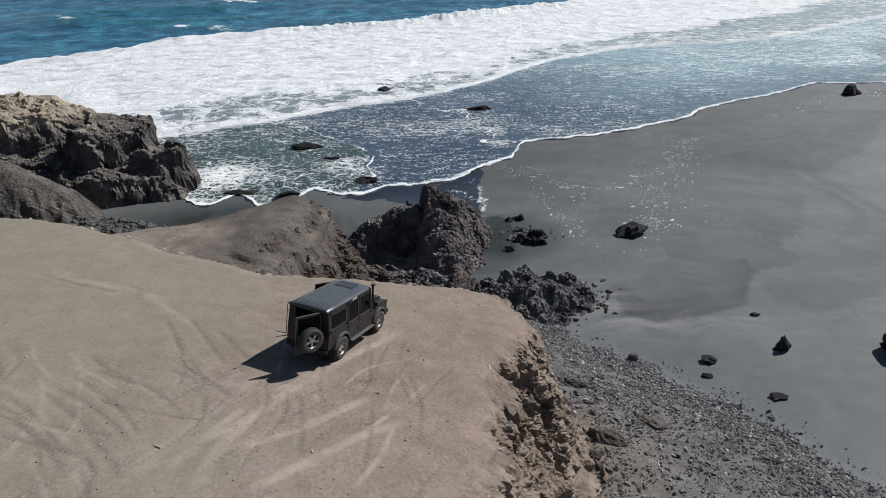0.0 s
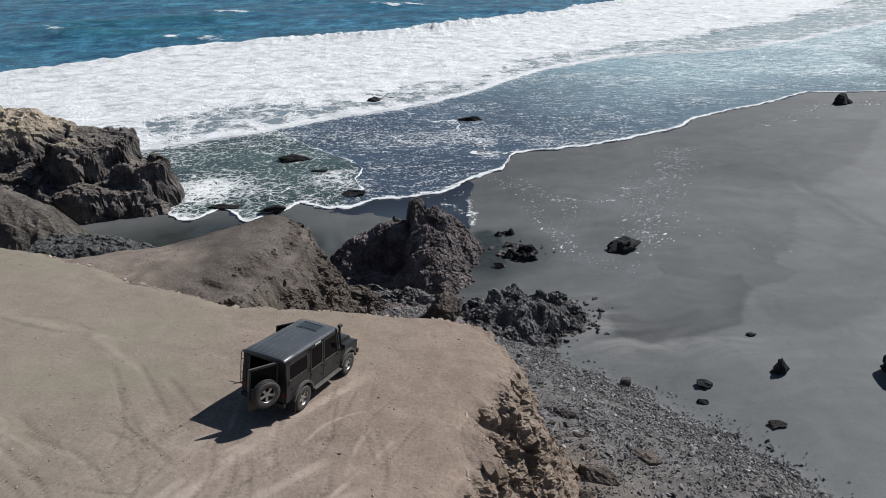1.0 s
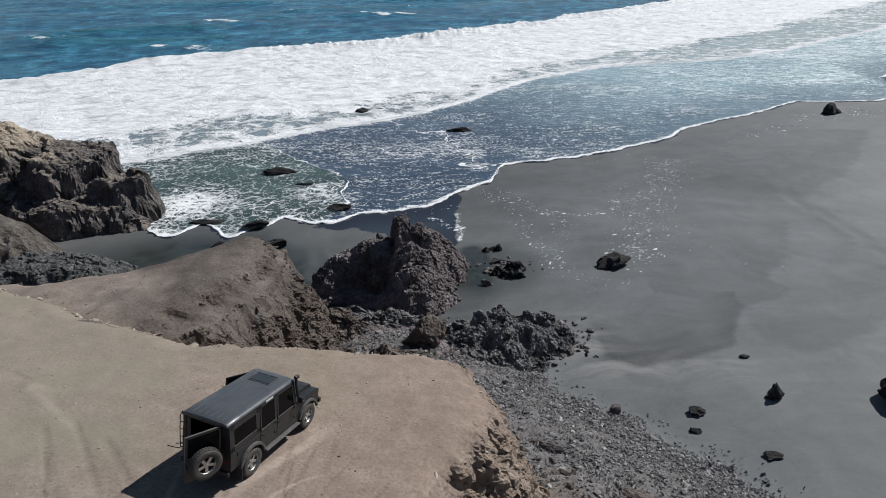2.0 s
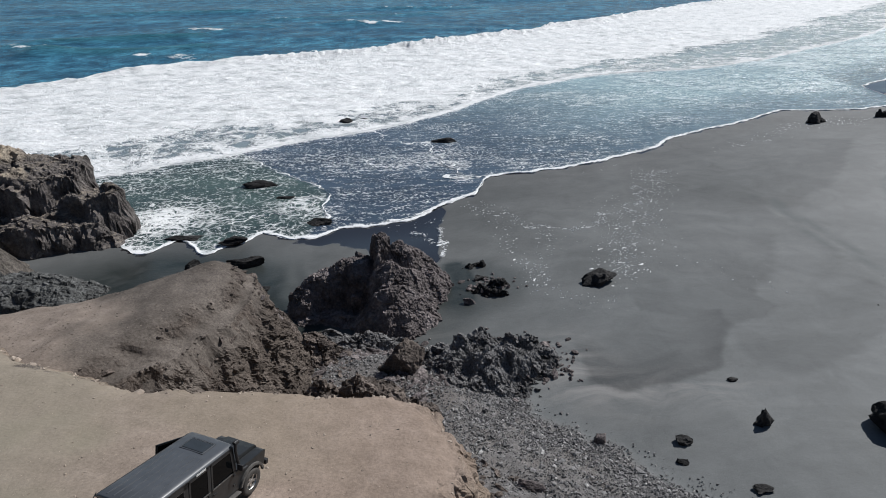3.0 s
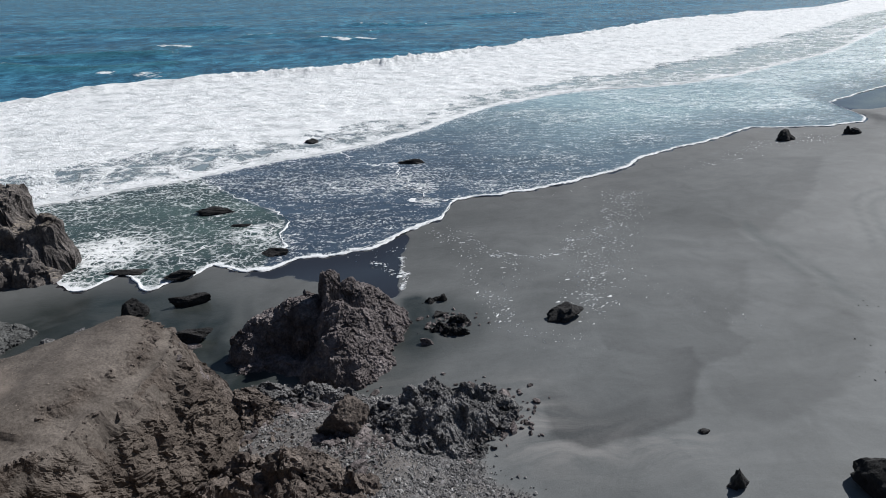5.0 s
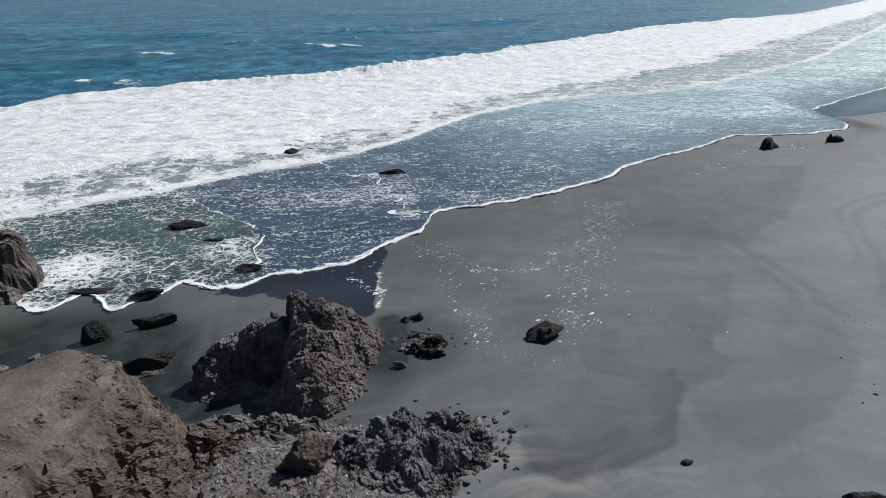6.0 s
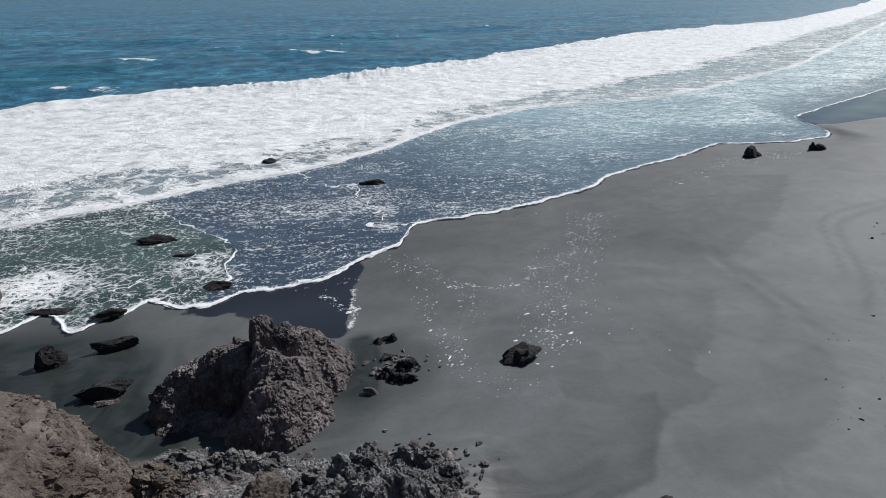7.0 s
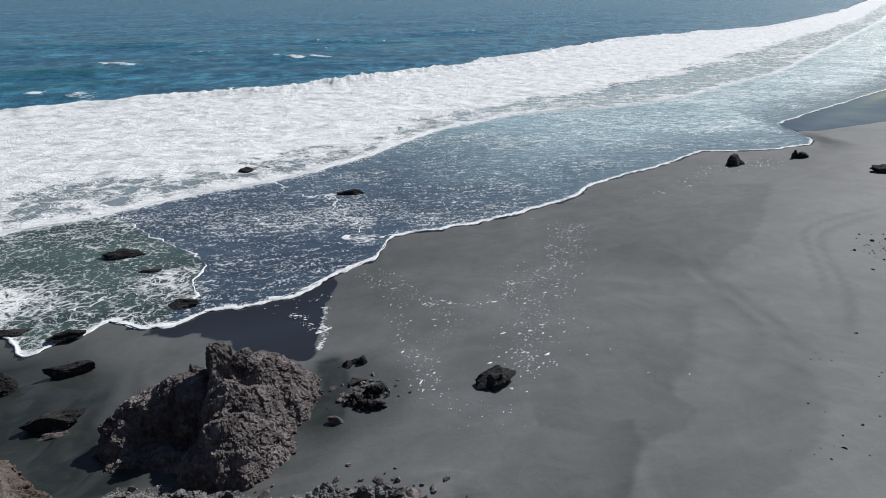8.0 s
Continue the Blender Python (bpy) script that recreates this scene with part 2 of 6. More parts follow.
# outline of the stony fan where it meets the sand
FAN = [(13.2, 42.4), (11.6, 38.6), (9.9, 36.2), (10.2, 34.4), (12, 32.5), (14.4, 30.6), (16.3, 27.8), (18.3, 25.4), (20.4, 22.6), (22.8, 18.5), (28, 10), (36, -4), (60, -60), (60, -220),
       (-60, -220), (-60, 46), (-8, 47), (-2, 46.2), (3, 44.6), (9, 43.6)]


def fan_height(x, y, sand):
    """The fan's surface, running out to nothing at its outline; and how far inside that outline a place lies."""
    q = np.stack([x, y, x * 0], 1)
    e = edge_distance(x, y, FAN) + 0.55 * layers(q * 0.4, 4, 3.0)
    fan = 9.9 - 0.24 * (y - 19.4) - 0.12 * (x - 8.3) + 0.22 * layers(q * 0.35, 4, 2.0)
    fan = np.where(y < -5, np.minimum(fan, 13), fan) - 1.2 * step(-6, -22, x - 8) - 0.9 * step(24, 60, x) - 0.75 * np.maximum(0, y - 42.2)
    return np.minimum(fan, sand + 0.42 * e), e


CAR = (-4.351, 14.62, 20.867)
LEVEL_X, LEVEL_Y = -0.136, -0.273


def top_height(x, y):
    z = CAR[2] + LEVEL_X * (x - CAR[0]) + LEVEL_Y * (y - CAR[1])
    return np.where(z > 22.6, 22.6 + 3.4 * (1 - np.exp(-(z - 22.6) / 3.4 * 0.95)), z)


BLUFF = [(-140, -200), (0.4, -200), (0.3, 0), (0.9, 5.5), (0.9, 8.1), (1.5, 10), (1.35, 11.2), (2.0, 12.8), (1.95, 15.1), (3.3, 17.3), (3.95, 18.9), (3.6, 20.7), (2.7, 22.4),
         (1.2, 23.3), (-1.1, 23.2), (-3.7, 23.1), (-6.2, 22.8), (-8.5, 22.7), (-11.5, 23.4), (-14, 24.6), (-17.5, 26.5), (-20.5, 27.8), (-24.5, 27.6), (-31, 25), (-60, 16), (-140, 8)]
KNOLL = [(-13.4, 22.5), (-13.2, 26.0), (-12.5, 28.3), (-10.8, 29.9), (-9.7, 31.8), (-9.1, 34), (-8.9, 37.5), (-9.4, 40), (-11.0, 41.5), (-13.2, 41.8), (-15.3, 40.0), (-18.5, 37.2), (-24, 35.9), (-30, 35.6), (-42, 36), (-140, 38), (-140, 20), (-20, 22)]
BLUFF_RIM = [(0.9, 3.5), (0.9, 5.5), (0.9, 8.1), (1.5, 10), (1.35, 11.2), (2.0, 12.8), (1.95, 15.1), (3.3, 17.3), (3.95, 18.9), (3.6, 20.7), (2.7, 22.4), (1.6, 23.2)]
KNOLL_RIM = [(-13.6, 23.6), (-13.2, 26.0), (-12.5, 28.3), (-10.8, 29.9), (-9.7, 31.8), (-9.1, 34), (-8.9, 37.5), (-9.4, 40), (-11.0, 41.5), (-13.2, 41.8), (-15.3, 40.0)]


def ground_height(x, y):
    """Sand, the gravel fan over it, the knoll and the bluff over both. Also how much of each shows."""
    q = np.stack([x, y, x * 0], 1)
    sand = sand_height(x, y) + 0.10 * layers(q * 0.09, 3, 1.0)
    fan, inside = fan_height(x, y, sand)
    fan += 1.1 * np.exp(-((x + 1.2) / 2.6) ** 2 - ((y - 32.6) / 2.6) ** 2) + 0.7 * np.exp(-((x - 9) / 3.2) ** 2 - ((y - 40.5) / 2.2) ** 2)
    h = np.logaddexp(sand * 4, fan * 4) / 4
    gravel = step(-0.5, 0.5, inside)
    # knoll: a lower spur in front of the bluff
    ragged = 0.35 * layers(q * 0.35, 3, 6.0) + 0.10 * layers(q * 1.6, 3, 7.0)
    dk = edge_distance(x, y, KNOLL) + ragged
    top = 16.6 - 0.14 * (y - 30) + 0.25 * layers(q * 0.3, 3, 8.0) - 0.05 * np.maximum(0, -14 - x)
    top = top - 1.5 * np.exp(-(np.maximum(dk, 0) / 1.3) ** 2) + 0.5 * np.exp(-((x + 11.7) / 2.2) ** 2 - ((y - 39.2) / 2.0) ** 2)
    steep = 2.2 + 0.7 * wobble(q * 0.23, 9.0) + 1.2 * step(36, 40, y) * step(-14, -10, x) - 1.0 * step(-15, -21, x)
    knoll = np.where(dk > 0, top, top + dk * steep)
    in_knoll = step(-0.3, 0.5, knoll - h)
    h = np.maximum(h, knoll)
    # bluff
    ragged = 0.30 * layers(q * 0.5, 4, 11.0) + 0.07 * layers(q * 1.9, 3, 12.0)
    db = edge_distance(x, y, BLUFF) + ragged * step(4.5, 0.5, np.abs(edge_distance(x, y, BLUFF)))
    top = top_height(x, y) + 0.05 * layers(q * 0.5, 3, 13.0)
    top = top - 0.30 * np.exp(-(np.maximum(db, 0) / 0.5) ** 2)
    drop = np.maximum(-db, 0)
    steep = 2.7 + 0.9 * wobble(q * 0.33, 14.0)
    fall = 1.15 + 0.25 * wobble(q * 0.4, 15.0)
    wall = top - np.minimum(np.minimum(drop * 4.5, 0.8 + drop * (steep - 0.3)), 3.3 + 1.1 * wobble(q * 0.3, 16.0) + drop * fall)
    bluff = np.where(db > 0, top, wall)
    in_bluff = step(-0.2, 0.4, bluff - h)
    h = np.maximum(h, bluff)
    flat = step(-0.7, 0.15, db)
    return h, gravel, in_knoll, in_bluff, flat, dk


def soil_material():
    """The bluff's earth: pale, driven-over dirt on top, brown crumbling earth on its sides, dark rough rock low on the spur."""
    m, nt, b = material("bluff_earth")
    v = coords(nt)
    big = grain(nt, v, 0.16, 6, 0.6)
    mid = grain(nt, v, 1.1, 7, 0.65)
    fine = grain(nt, v, 9.0, 5, 0.7)
    dirt = ramp(nt, big, [(0.3, (0.205, 0.166, 0.136)), (0.5, (0.25, 0.204, 0.170)), (0.7, (0.295, 0.243, 0.205))])
    dirt = between(nt, 0.55, dirt, ramp(nt, mid, [(0.32, (0.17, 0.138, 0.113)), (0.55, (0.25, 0.206, 0.172)), (0.72, (0.325, 0.275, 0.236))]))
    dirt = between(nt, 1.0, dirt, ramp(nt, fine, [(0.3, (0.70, 0.70, 0.70)), (0.5, (0.95, 0.95, 0.95)), (0.66, (1.10, 1.10, 1.08)), (0.74, (1.5, 1.48, 1.42))]), "MULTIPLY")
    # wheel marks
    tr = field(nt, "track")
    worn = sums(nt, "MULTIPLY", tr, ramp(nt, grain(nt, v, 2.4, 5), [(0.3, (0.35,) * 3), (0.62, (1,) * 3)]))
    dirt = between(nt, sums(nt, "MULTIPLY", worn, 0.62, True), dirt, (0.41, 0.345, 0.295))
    tread = nt.nodes.new("ShaderNodeMath")
    tread.operation = "SINE"
    nt.links.new(sums(nt, "MULTIPLY", field(nt, "along"), 2 * math.pi / 0.16), tread.inputs[0])
    rut = sums(nt, "MULTIPLY", field(nt, "rut"), sums(nt, "ADD", 0.68, sums(nt, "MULTIPLY", tread.outputs[0], 0.32)))
    dirt = between(nt, sums(nt, "MULTIPLY", sums(nt, "MULTIPLY", rut, ramp(nt, grain(nt, v, 5.0, 5), [(0.36, (0.2,) * 3), (0.60, (1,) * 3)])), 0.30, True), dirt, (0.125, 0.103, 0.085))
    # green-grey tint of thin dry growth in patches
    tint = field(nt, "growth")
    dirt = between(nt, sums(nt, "MULTIPLY", tint, 0.7), dirt, (0.205, 0.186, 0.140))
    dirt = between(nt, sums(nt, "MULTIPLY", field(nt, "rose"), 0.55), dirt, between(nt, 1.0, dirt, (1.0, 0.91, 0.86), "MULTIPLY"))
    earth = ramp(nt, grain(nt, v, 0.8, 8, 0.7), [(0.28, (0.10, 0.072, 0.055)), (0.46, (0.21, 0.162, 0.125)), (0.62, (0.31, 0.25, 0.198)), (0.8, (0.37, 0.31, 0.255))])
    earth = between(nt, 1.0, earth, ramp(nt, grain(nt, v, 5, 6, 0.7), [(0.25, (0.55,) * 3), (0.55, (1,) * 3), (0.75, (1.2,) * 3)]), "MULTIPLY")
    spur = ramp(nt, grain(nt, v, 0.5, 8, 0.66), [(0.3, (0.045, 0.036, 0.031)), (0.5, (0.102, 0.083, 0.070)), (0.7, (0.18, 0.150, 0.128))])
    spur = between(nt, 1.0, spur, ramp(nt, grain(nt, v, 7, 6, 0.7), [(0.25, (0.6,) * 3), (0.55, (1,) * 3), (0.75, (1.25,) * 3)]), "MULTIPLY")
    crust = ramp(nt, grain(nt, v, 0.35, 7, 0.6), [(0.3, (0.074, 0.063, 0.054)), (0.5, (0.112, 0.096, 0.083)), (0.7, (0.158, 0.136, 0.118))])
    crust = between(nt, 1.0, crust, ramp(nt, grain(nt, v, 8, 6, 0.75), [(0.3, (0.45,) * 3), (0.5, (1,) * 3), (0.7, (1.5,) * 3)]), "MULTIPLY")
    spur = between(nt, field(nt, "steep"), crust, spur)
    side = between(nt, field(nt, "spur"), earth, spur)
    col = between(nt, field(nt, "flat"), side, dirt)
    nt.links.new(col, b.inputs["Base Color"])
    b.inputs["Roughness"].default_value = 0.95
    b.inputs["Specular IOR Level"].default_value = 0.15
    h = sums(nt, "ADD", sums(nt, "MULTIPLY", mid, 0.8), sums(nt, "MULTIPLY", fine, 0.35))
    h = sums(nt, "SUBTRACT", h, sums(nt, "MULTIPLY", rut, 0.28))
    chips, crack, tone = broken(nt, 2.8)
    h = sums(nt, "ADD", h, sums(nt, "MULTIPLY", sums(nt, "MULTIPLY", chips, field(nt, "steep")), 0.9))
    h = sums(nt, "MULTIPLY", h, sums(nt, "ADD", 1.0, sums(nt, "MULTIPLY", field(nt, "steep"), 4.5)))
    relief(nt, b, h, 0.55, 0.10)
    return m


def sand_material():
    """Black volcanic sand: dry and dull high up, marked by old tides, dark and mirror-like where the sea has just drained away."""
    m, nt, b = material("black_sand")
    v = coords(nt)
    big = grain(nt, v, 0.045, 6, 0.55, 0.8)
    streak = grain(nt, warped(nt, 14.0, 0.05, 4.0, (0.05, 0.11), -20.0), 1.0, 8, 0.62, 1.0)
    fine = grain(nt, v, 12, 5, 0.7)
    dry = ramp(nt, big, [(0.3, (0.125, 0.131, 0.130)), (0.5, (0.148, 0.155, 0.154)), (0.7, (0.171, 0.179, 0.178))])
    dry = between(nt, 0.28, dry, ramp(nt, streak, [(0.35, (0.095, 0.099, 0.099)), (0.5, (0.14, 0.145, 0.145)), (0.66, (0.20, 0.206, 0.204))]))
    dry = between(nt, 1.0, dry, ramp(nt, fine, [(0.3, (0.86,) * 3), (0.7, (1.12,) * 3)]), "MULTIPLY")
    # damper towards the sea, paler and drier up the beach
    damper = sums(nt, "ADD", field(nt, "reach"), sums(nt, "MULTIPLY", sums(nt, "SUBTRACT", grain(nt, v, 0.026, 3, 0.5, 0.6), 0.5), 0.5))
    dry = between(nt, 1.0, dry, ramp(nt, damper, [(0.0, (0.83, 0.81, 0.80)), (0.35, (0.88, 0.87, 0.86)), (0.7, (0.90, 0.90, 0.90))]), "MULTIPLY")
    dry = between(nt, 1.0, dry, ramp(nt, grain(nt, v, 0.22, 7, 0.65, 1.2), [(0.3, (0.87,) * 3), (0.7, (1.12,) * 3)]), "MULTIPLY")
    # pale drifts of lighter grains, and damp dark sand round the rocks
    pale = sums(nt, "MULTIPLY", field(nt, "drift"), ramp(nt, grain(nt, warped(nt, 5.0, 0.12, 3.0, (0.10, 0.45), 10.0), 1.0, 6, 0.6, 0.8), [(0.40, (0, 0, 0)), (0.62, (1, 1, 1))]), True)
    dry = between(nt, sums(nt, "MULTIPLY", pale, 0.8), dry, (0.27, 0.262, 0.25))
    damp = sums(nt, "MULTIPLY", field(nt, "damp"), ramp(nt, grain(nt, v, 0.22, 6, 0.6, 1.5), [(0.3, (0.75,) * 3), (0.65, (1,) * 3)]), True)
    dry = between(nt, damp, dry, (0.020, 0.025, 0.023))
    dry = between(nt, sums(nt, "MULTIPLY", field(nt, "mark"), 1.0, True), dry, between(nt, 1.0, dry, (0.56, 0.56, 0.57), "MULTIPLY"))
    wheel = field(nt, "wheel")
    dry = between(nt, sums(nt, "MULTIPLY", wheel, 0.55), dry, (0.06, 0.072, 0.073))
    edge = ramp(nt, sums(nt, "ADD", field(nt, "wet"), sums(nt, "MULTIPLY", sums(nt, "SUBTRACT", grain(nt, v, 0.5, 6, 0.6, 1.0), 0.5), 0.25)), [(0.40, (0, 0, 0)), (0.55, (1, 1, 1))])
    col = between(nt, edge, dry, (0.021, 0.021, 0.024))
    gr = field(nt, "gravel")
    stony = ramp(nt, grain(nt, v, 2.8, 8, 0.75), [(0.3, (0.06, 0.058, 0.058)), (0.5, (0.140, 0.135, 0.133)), (0.7, (0.25, 0.24, 0.234))])
    brown = ramp(nt, grain(nt, v, 0.25, 5, 0.6), [(0.4, (0, 0, 0)), (0.65, (1, 1, 1))])
    stony = between(nt, sums(nt, "MULTIPLY", brown, 0.35), stony, (0.14, 0.113, 0.09))
    dust = sums(nt, "MULTIPLY", field(nt, "dust"), ramp(nt, grain(nt, v, 0.6, 6, 0.65), [(0.3, (0.35,) * 3), (0.6, (1,) * 3)]), True)
    stony = between(nt, sums(nt, "MULTIPLY", dust, 0.85), stony, (0.205, 0.165, 0.13))
    col = between(nt, gr, col, stony)
    nt.links.new(col, b.inputs["Base Color"])
    rough = between(nt, damp, (0.62, 0.62, 0.62), (0.28, 0.28, 0.28))
    rough = between(nt, edge, rough, (0.10, 0.10, 0.10))
    rough = between(nt, gr, rough, (0.9, 0.9, 0.9))
    nt.links.new(rough, b.inputs["Roughness"])
    nt.links.new(between(nt, edge, between(nt, damp, (0.10, 0.10, 0.10), (0.22, 0.22, 0.22)), (0.55, 0.55, 0.55)), b.inputs["Specular IOR Level"])
    ripples = grain(nt, warped(nt, 3.0, 0.2, 3.0, (0.5, 1.4), 15.0), 1.0, 5, 0.6, 0.6)
    pits = grain(nt, v, 1.6, 5, 0.62)
    dull = sums(nt, "SUBTRACT", 1.0, edge)
    h = sums(nt, "ADD", sums(nt, "MULTIPLY", sums(nt, "ADD", sums(nt, "MULTIPLY", ripples, 0.35), sums(nt, "MULTIPLY", pits, 0.5)), dull), sums(nt, "MULTIPLY", sums(nt, "MULTIPLY", fine, 0.25), dull))
    h = sums(nt, "ADD", h, sums(nt, "MULTIPLY", grain(nt, v, 5.5, 8, 0.75), sums(nt, "MULTIPLY", gr, 1.6)))
    h = sums(nt, "SUBTRACT", h, sums(nt, "MULTIPLY", wheel, 0.4))
    relief(nt, b, h, 0.5, 0.10)
    return m


earth_mat, sand_mat = soil_material(), sand_material()


def spaced(parts):
    """Coordinates from (start, stop, step) spans."""
    out = []
    for a, b, s in parts:
        out += list(np.arange(a, b - 1e-6, s))
    return np.array(out + [parts[-1][1]])


SHEEN = [(-14.6, 72.0), (-12, 79), (1.2, 82), (7.2, 88), (6.7, 75.7), (6.4, 67.0), (4.2, 62.8), (-1, 64.3), (-5.1, 67.4), (-9.7, 69.8)]
# upper edges of the last waves' reach, the way back to the sea, strength
REACHES = [([(89, 106), (75.5, 90.4), (67, 81.6), (60, 76.4), (54.6, 73.5), (50, 74)], [(45.4, 88.4), (55, 96.6), (66.8, 104.5), (76, 108.2)], 0.55, 9.0), ([(47.7, 83.6), (51.9, 75.7), (51.5, 69), (51.5, 64.2), (52.2, 61.2), (49.8, 56.3), (46, 53)], [(40, 56), (40, 80)], 0.45, 7.0),
           ([(47.4, 64.6), (42.5, 57.2), (39, 53.1), (37, 49.4), (36.9, 47.2), (34.3, 45.3), (30.7, 44.4), (27, 45.5), (24, 48)], [(26, 56), (36, 66)], 0.7, 5.0), ([(31.5, 47.5), (30.7, 45.2), (28.9, 41.9), (26.9, 39), (25, 37.8), (21.8, 36.6), (17.9, 36.4), (15, 38)], [(16, 46), (24, 50)], 1.0, 4.0),
           ([(50, 52), (48.7, 47.8), (42.9, 42), (39.1, 39.1), (35, 37.3), (32, 37.2), (29, 38)], [(30, 44), (38, 50)], 0.5, 6.0)]
FAR_SHEEN = [(126, 152), (133, 146.5), (158, 150), (232, 190), (420, 315), (420, 360), (220, 216), (156, 181), (126, 164)]
WHEELS = [([(50, 79.5), (52.2, 77.6), (53.1, 71.1), (52.1, 64), (52.9, 57.8), (53.5, 52)], 0.35), ([(52, 79), (54, 77), (54.8, 71), (54, 64), (54.8, 58), (55.5, 53)], 0.3), ([(98, 88.5), (88.5, 85.7), (79.8, 82.4), (75.8, 78.7), (71.2, 70.4), (65.7, 62.7), (56.9, 54.1)], 0.5), ([(100, 90.5), (89, 88), (78.5, 84.2), (73.8, 79.5), (69.2, 71.2), (63.5, 63.5)], 0.35)]


def stroke(X, Y, pts, w):
    """Strength of a soft mark along a bent line, and how far along it each place lies."""
    pts = flow([(*p, 0) for p in pts], 7 * len(pts))
    best, along, run = np.full(len(X), 9.0), np.zeros(len(X)), 0.0
    for p, r in zip(pts[:-1], pts[1:]):
        ux, uy = r.x - p.x, r.y - p.y
        t = np.clip(((X - p.x) * ux + (Y - p.y) * uy) / (ux * ux + uy * uy + 1e-9), 0, 1)
        d = np.hypot(X - p.x - t * ux, Y - p.y - t * uy)
        long = math.hypot(ux, uy)
        along = np.where(d < best, run + t * long, along)
        best = np.minimum(best, d)
        run += long
    ends = step(0.0, 0.15 * run, along) * step(run, 0.85 * run, along)
    return np.exp(-(best / (1.25 * w)) ** 4) * ends, along


def build_sand():
    xs = spaced([(-4500, -300, 300), (-300, -60, 8), (-60, -14, 0.7), (-14, 40, 0.35), (40, 140, 1.2), (140, 260, 2.5), (260, 400, 10), (400, 4900, 300)])
    ys = spaced([(-4500, -300, 300), (-300, 0, 15), (0, 14, 1.0), (14, 60, 0.35), (60, 145, 0.9), (145, 230, 2.0), (230, 400, 10), (400, 4900, 300)])
    X, Y = [a.ravel() for a in np.meshgrid(xs, ys)]
    q = np.stack([X, Y, X * 0], 1)
    sand = sand_height(X, Y) + 0.08 * layers(q * 0.09, 3, 1.0)
    fan, inside = fan_height(X, Y, sand)
    gravel = step(-0.6, 0.5, inside)
    fan += 0.07 * layers(q * 1.7, 3, 4.0)
    Z = np.logaddexp(sand * 5, fan * 5) / 5
    d = shore_line(X) - Y
    near = np.exp(-(d / 7.0) ** 2)
    Z = Z * (1 - near) + 0.13 * near
    # ripples in the drained pool behind the knoll
    Z += 0.13 * np.sin((X * 0.9 + Y * 0.25) * 2.6 + 2 * wobble(q * 0.3)) * np.exp(-((X + 13) / 4.5) ** 2 - ((Y - 57) / 6) ** 2)
    near = (X > -12) & (X < 16) & (Y > 4) & (Y < 48)
    dust = np.zeros(len(X))
    dust[near] = step(-9.5, -3.0, edge_distance(X[near], Y[near], BLUFF)) * step(26, 20, Y[near])
    dust[near] = np.maximum(dust[near], 0.7 * step(-6, -2.5, edge_distance(X[near], Y[near], KNOLL)) * step(38, 30, Y[near]))
    wet = np.maximum(np.maximum(step(-1.6, 2.2, edge_distance(X, Y, SHEEN) + 1.1 * layers(q * 0.35, 3, 71.0)), step(-2.5, 2.5, edge_distance(X, Y, FAR_SHEEN))), step(0.9, 0.0, d + 0.5 * layers(q * 0.4, 2, 7.0)))
    damp = 0.9 * stroke(X, Y, [(5.9, 63), (7.3, 57.5), (6.6, 51.5)], 1.0)[0] + 1.3 * np.exp(-((X + 29) / 14) ** 2 - ((Y - 62) / 9) ** 2) + 0.5 * step(7.5, 4, np.hypot(X - 8.5, (Y - 56) * 0.9)) + 0.45 * step(12, 8, np.hypot(X + 2, (Y - 50) * 1.2)) + 1.0 * np.exp(-((X + 13) / 7) ** 2 - ((Y - 50) / 6) ** 2)
    damp += 1.1 * np.exp(-((X + 22) / 9) ** 2 - ((Y - 57.5) / 7) ** 2)
    damp += 0.16 * step(4.0, 9.0, X) * step(26, 10, X) * step(30, 5, d)
    drift = np.exp(-((X - 15) / 3.0) ** 2 - ((Y - 40.0) / 4.5) ** 2) + 0.8 * np.exp(-((X - 21) / 6) ** 2 - ((Y - 35.8) / 2.2) ** 2) + 0.5 * np.exp(-((X - 3) / 4) ** 2 - ((Y - 47.0) / 2) ** 2)
    mark = np.zeros(len(X))
    for rim, back, strength, fade in REACHES:
        bx, by = X + 0.7 * layers(q * 0.22, 3, 61.0), Y + 0.7 * layers(q * 0.22, 3, 62.0)
        e = edge_distance(bx, by, rim + back)
        dist = np.full(len(X), 1e9)
        for (ax, ay), (cx, cy) in zip(rim[:-1], rim[1:]):
            dist = np.minimum(dist, segment_distance(bx, by, ax, ay, cx, cy)[0])
        mark = np.maximum(mark, strength * step(-0.35, 0.35, e) * np.exp(-np.maximum(dist, 0) / fade))
    wheel = np.zeros(len(X))
    far = (X > 25) & (Y > 40) & (X < 130) & (Y < 130)
    for line in WHEELS:
        wheel[far] = np.maximum(wheel[far], stroke(X[far], Y[far], *line)[0])
    Z = np.where(d < 0, np.minimum(Z, 0.1 + 0.02 * d), Z)
    me = grid_mesh("ground", np.stack([X, Y, Z], 1), len(ys), len(xs), {"wet": wet, "gravel": gravel, "damp": np.clip(damp, 0, 1), "drift": np.clip(drift, 0, 1), "wheel": wheel, "dust": dust, "mark": mark, "reach": np.clip(d / 62, 0, 1)})
    me.materials.append(sand_mat)
    return tagged(new("ground", me), "dark grey volcanic sand beach with a stony fan below the bluff", "beach", kind="structure")


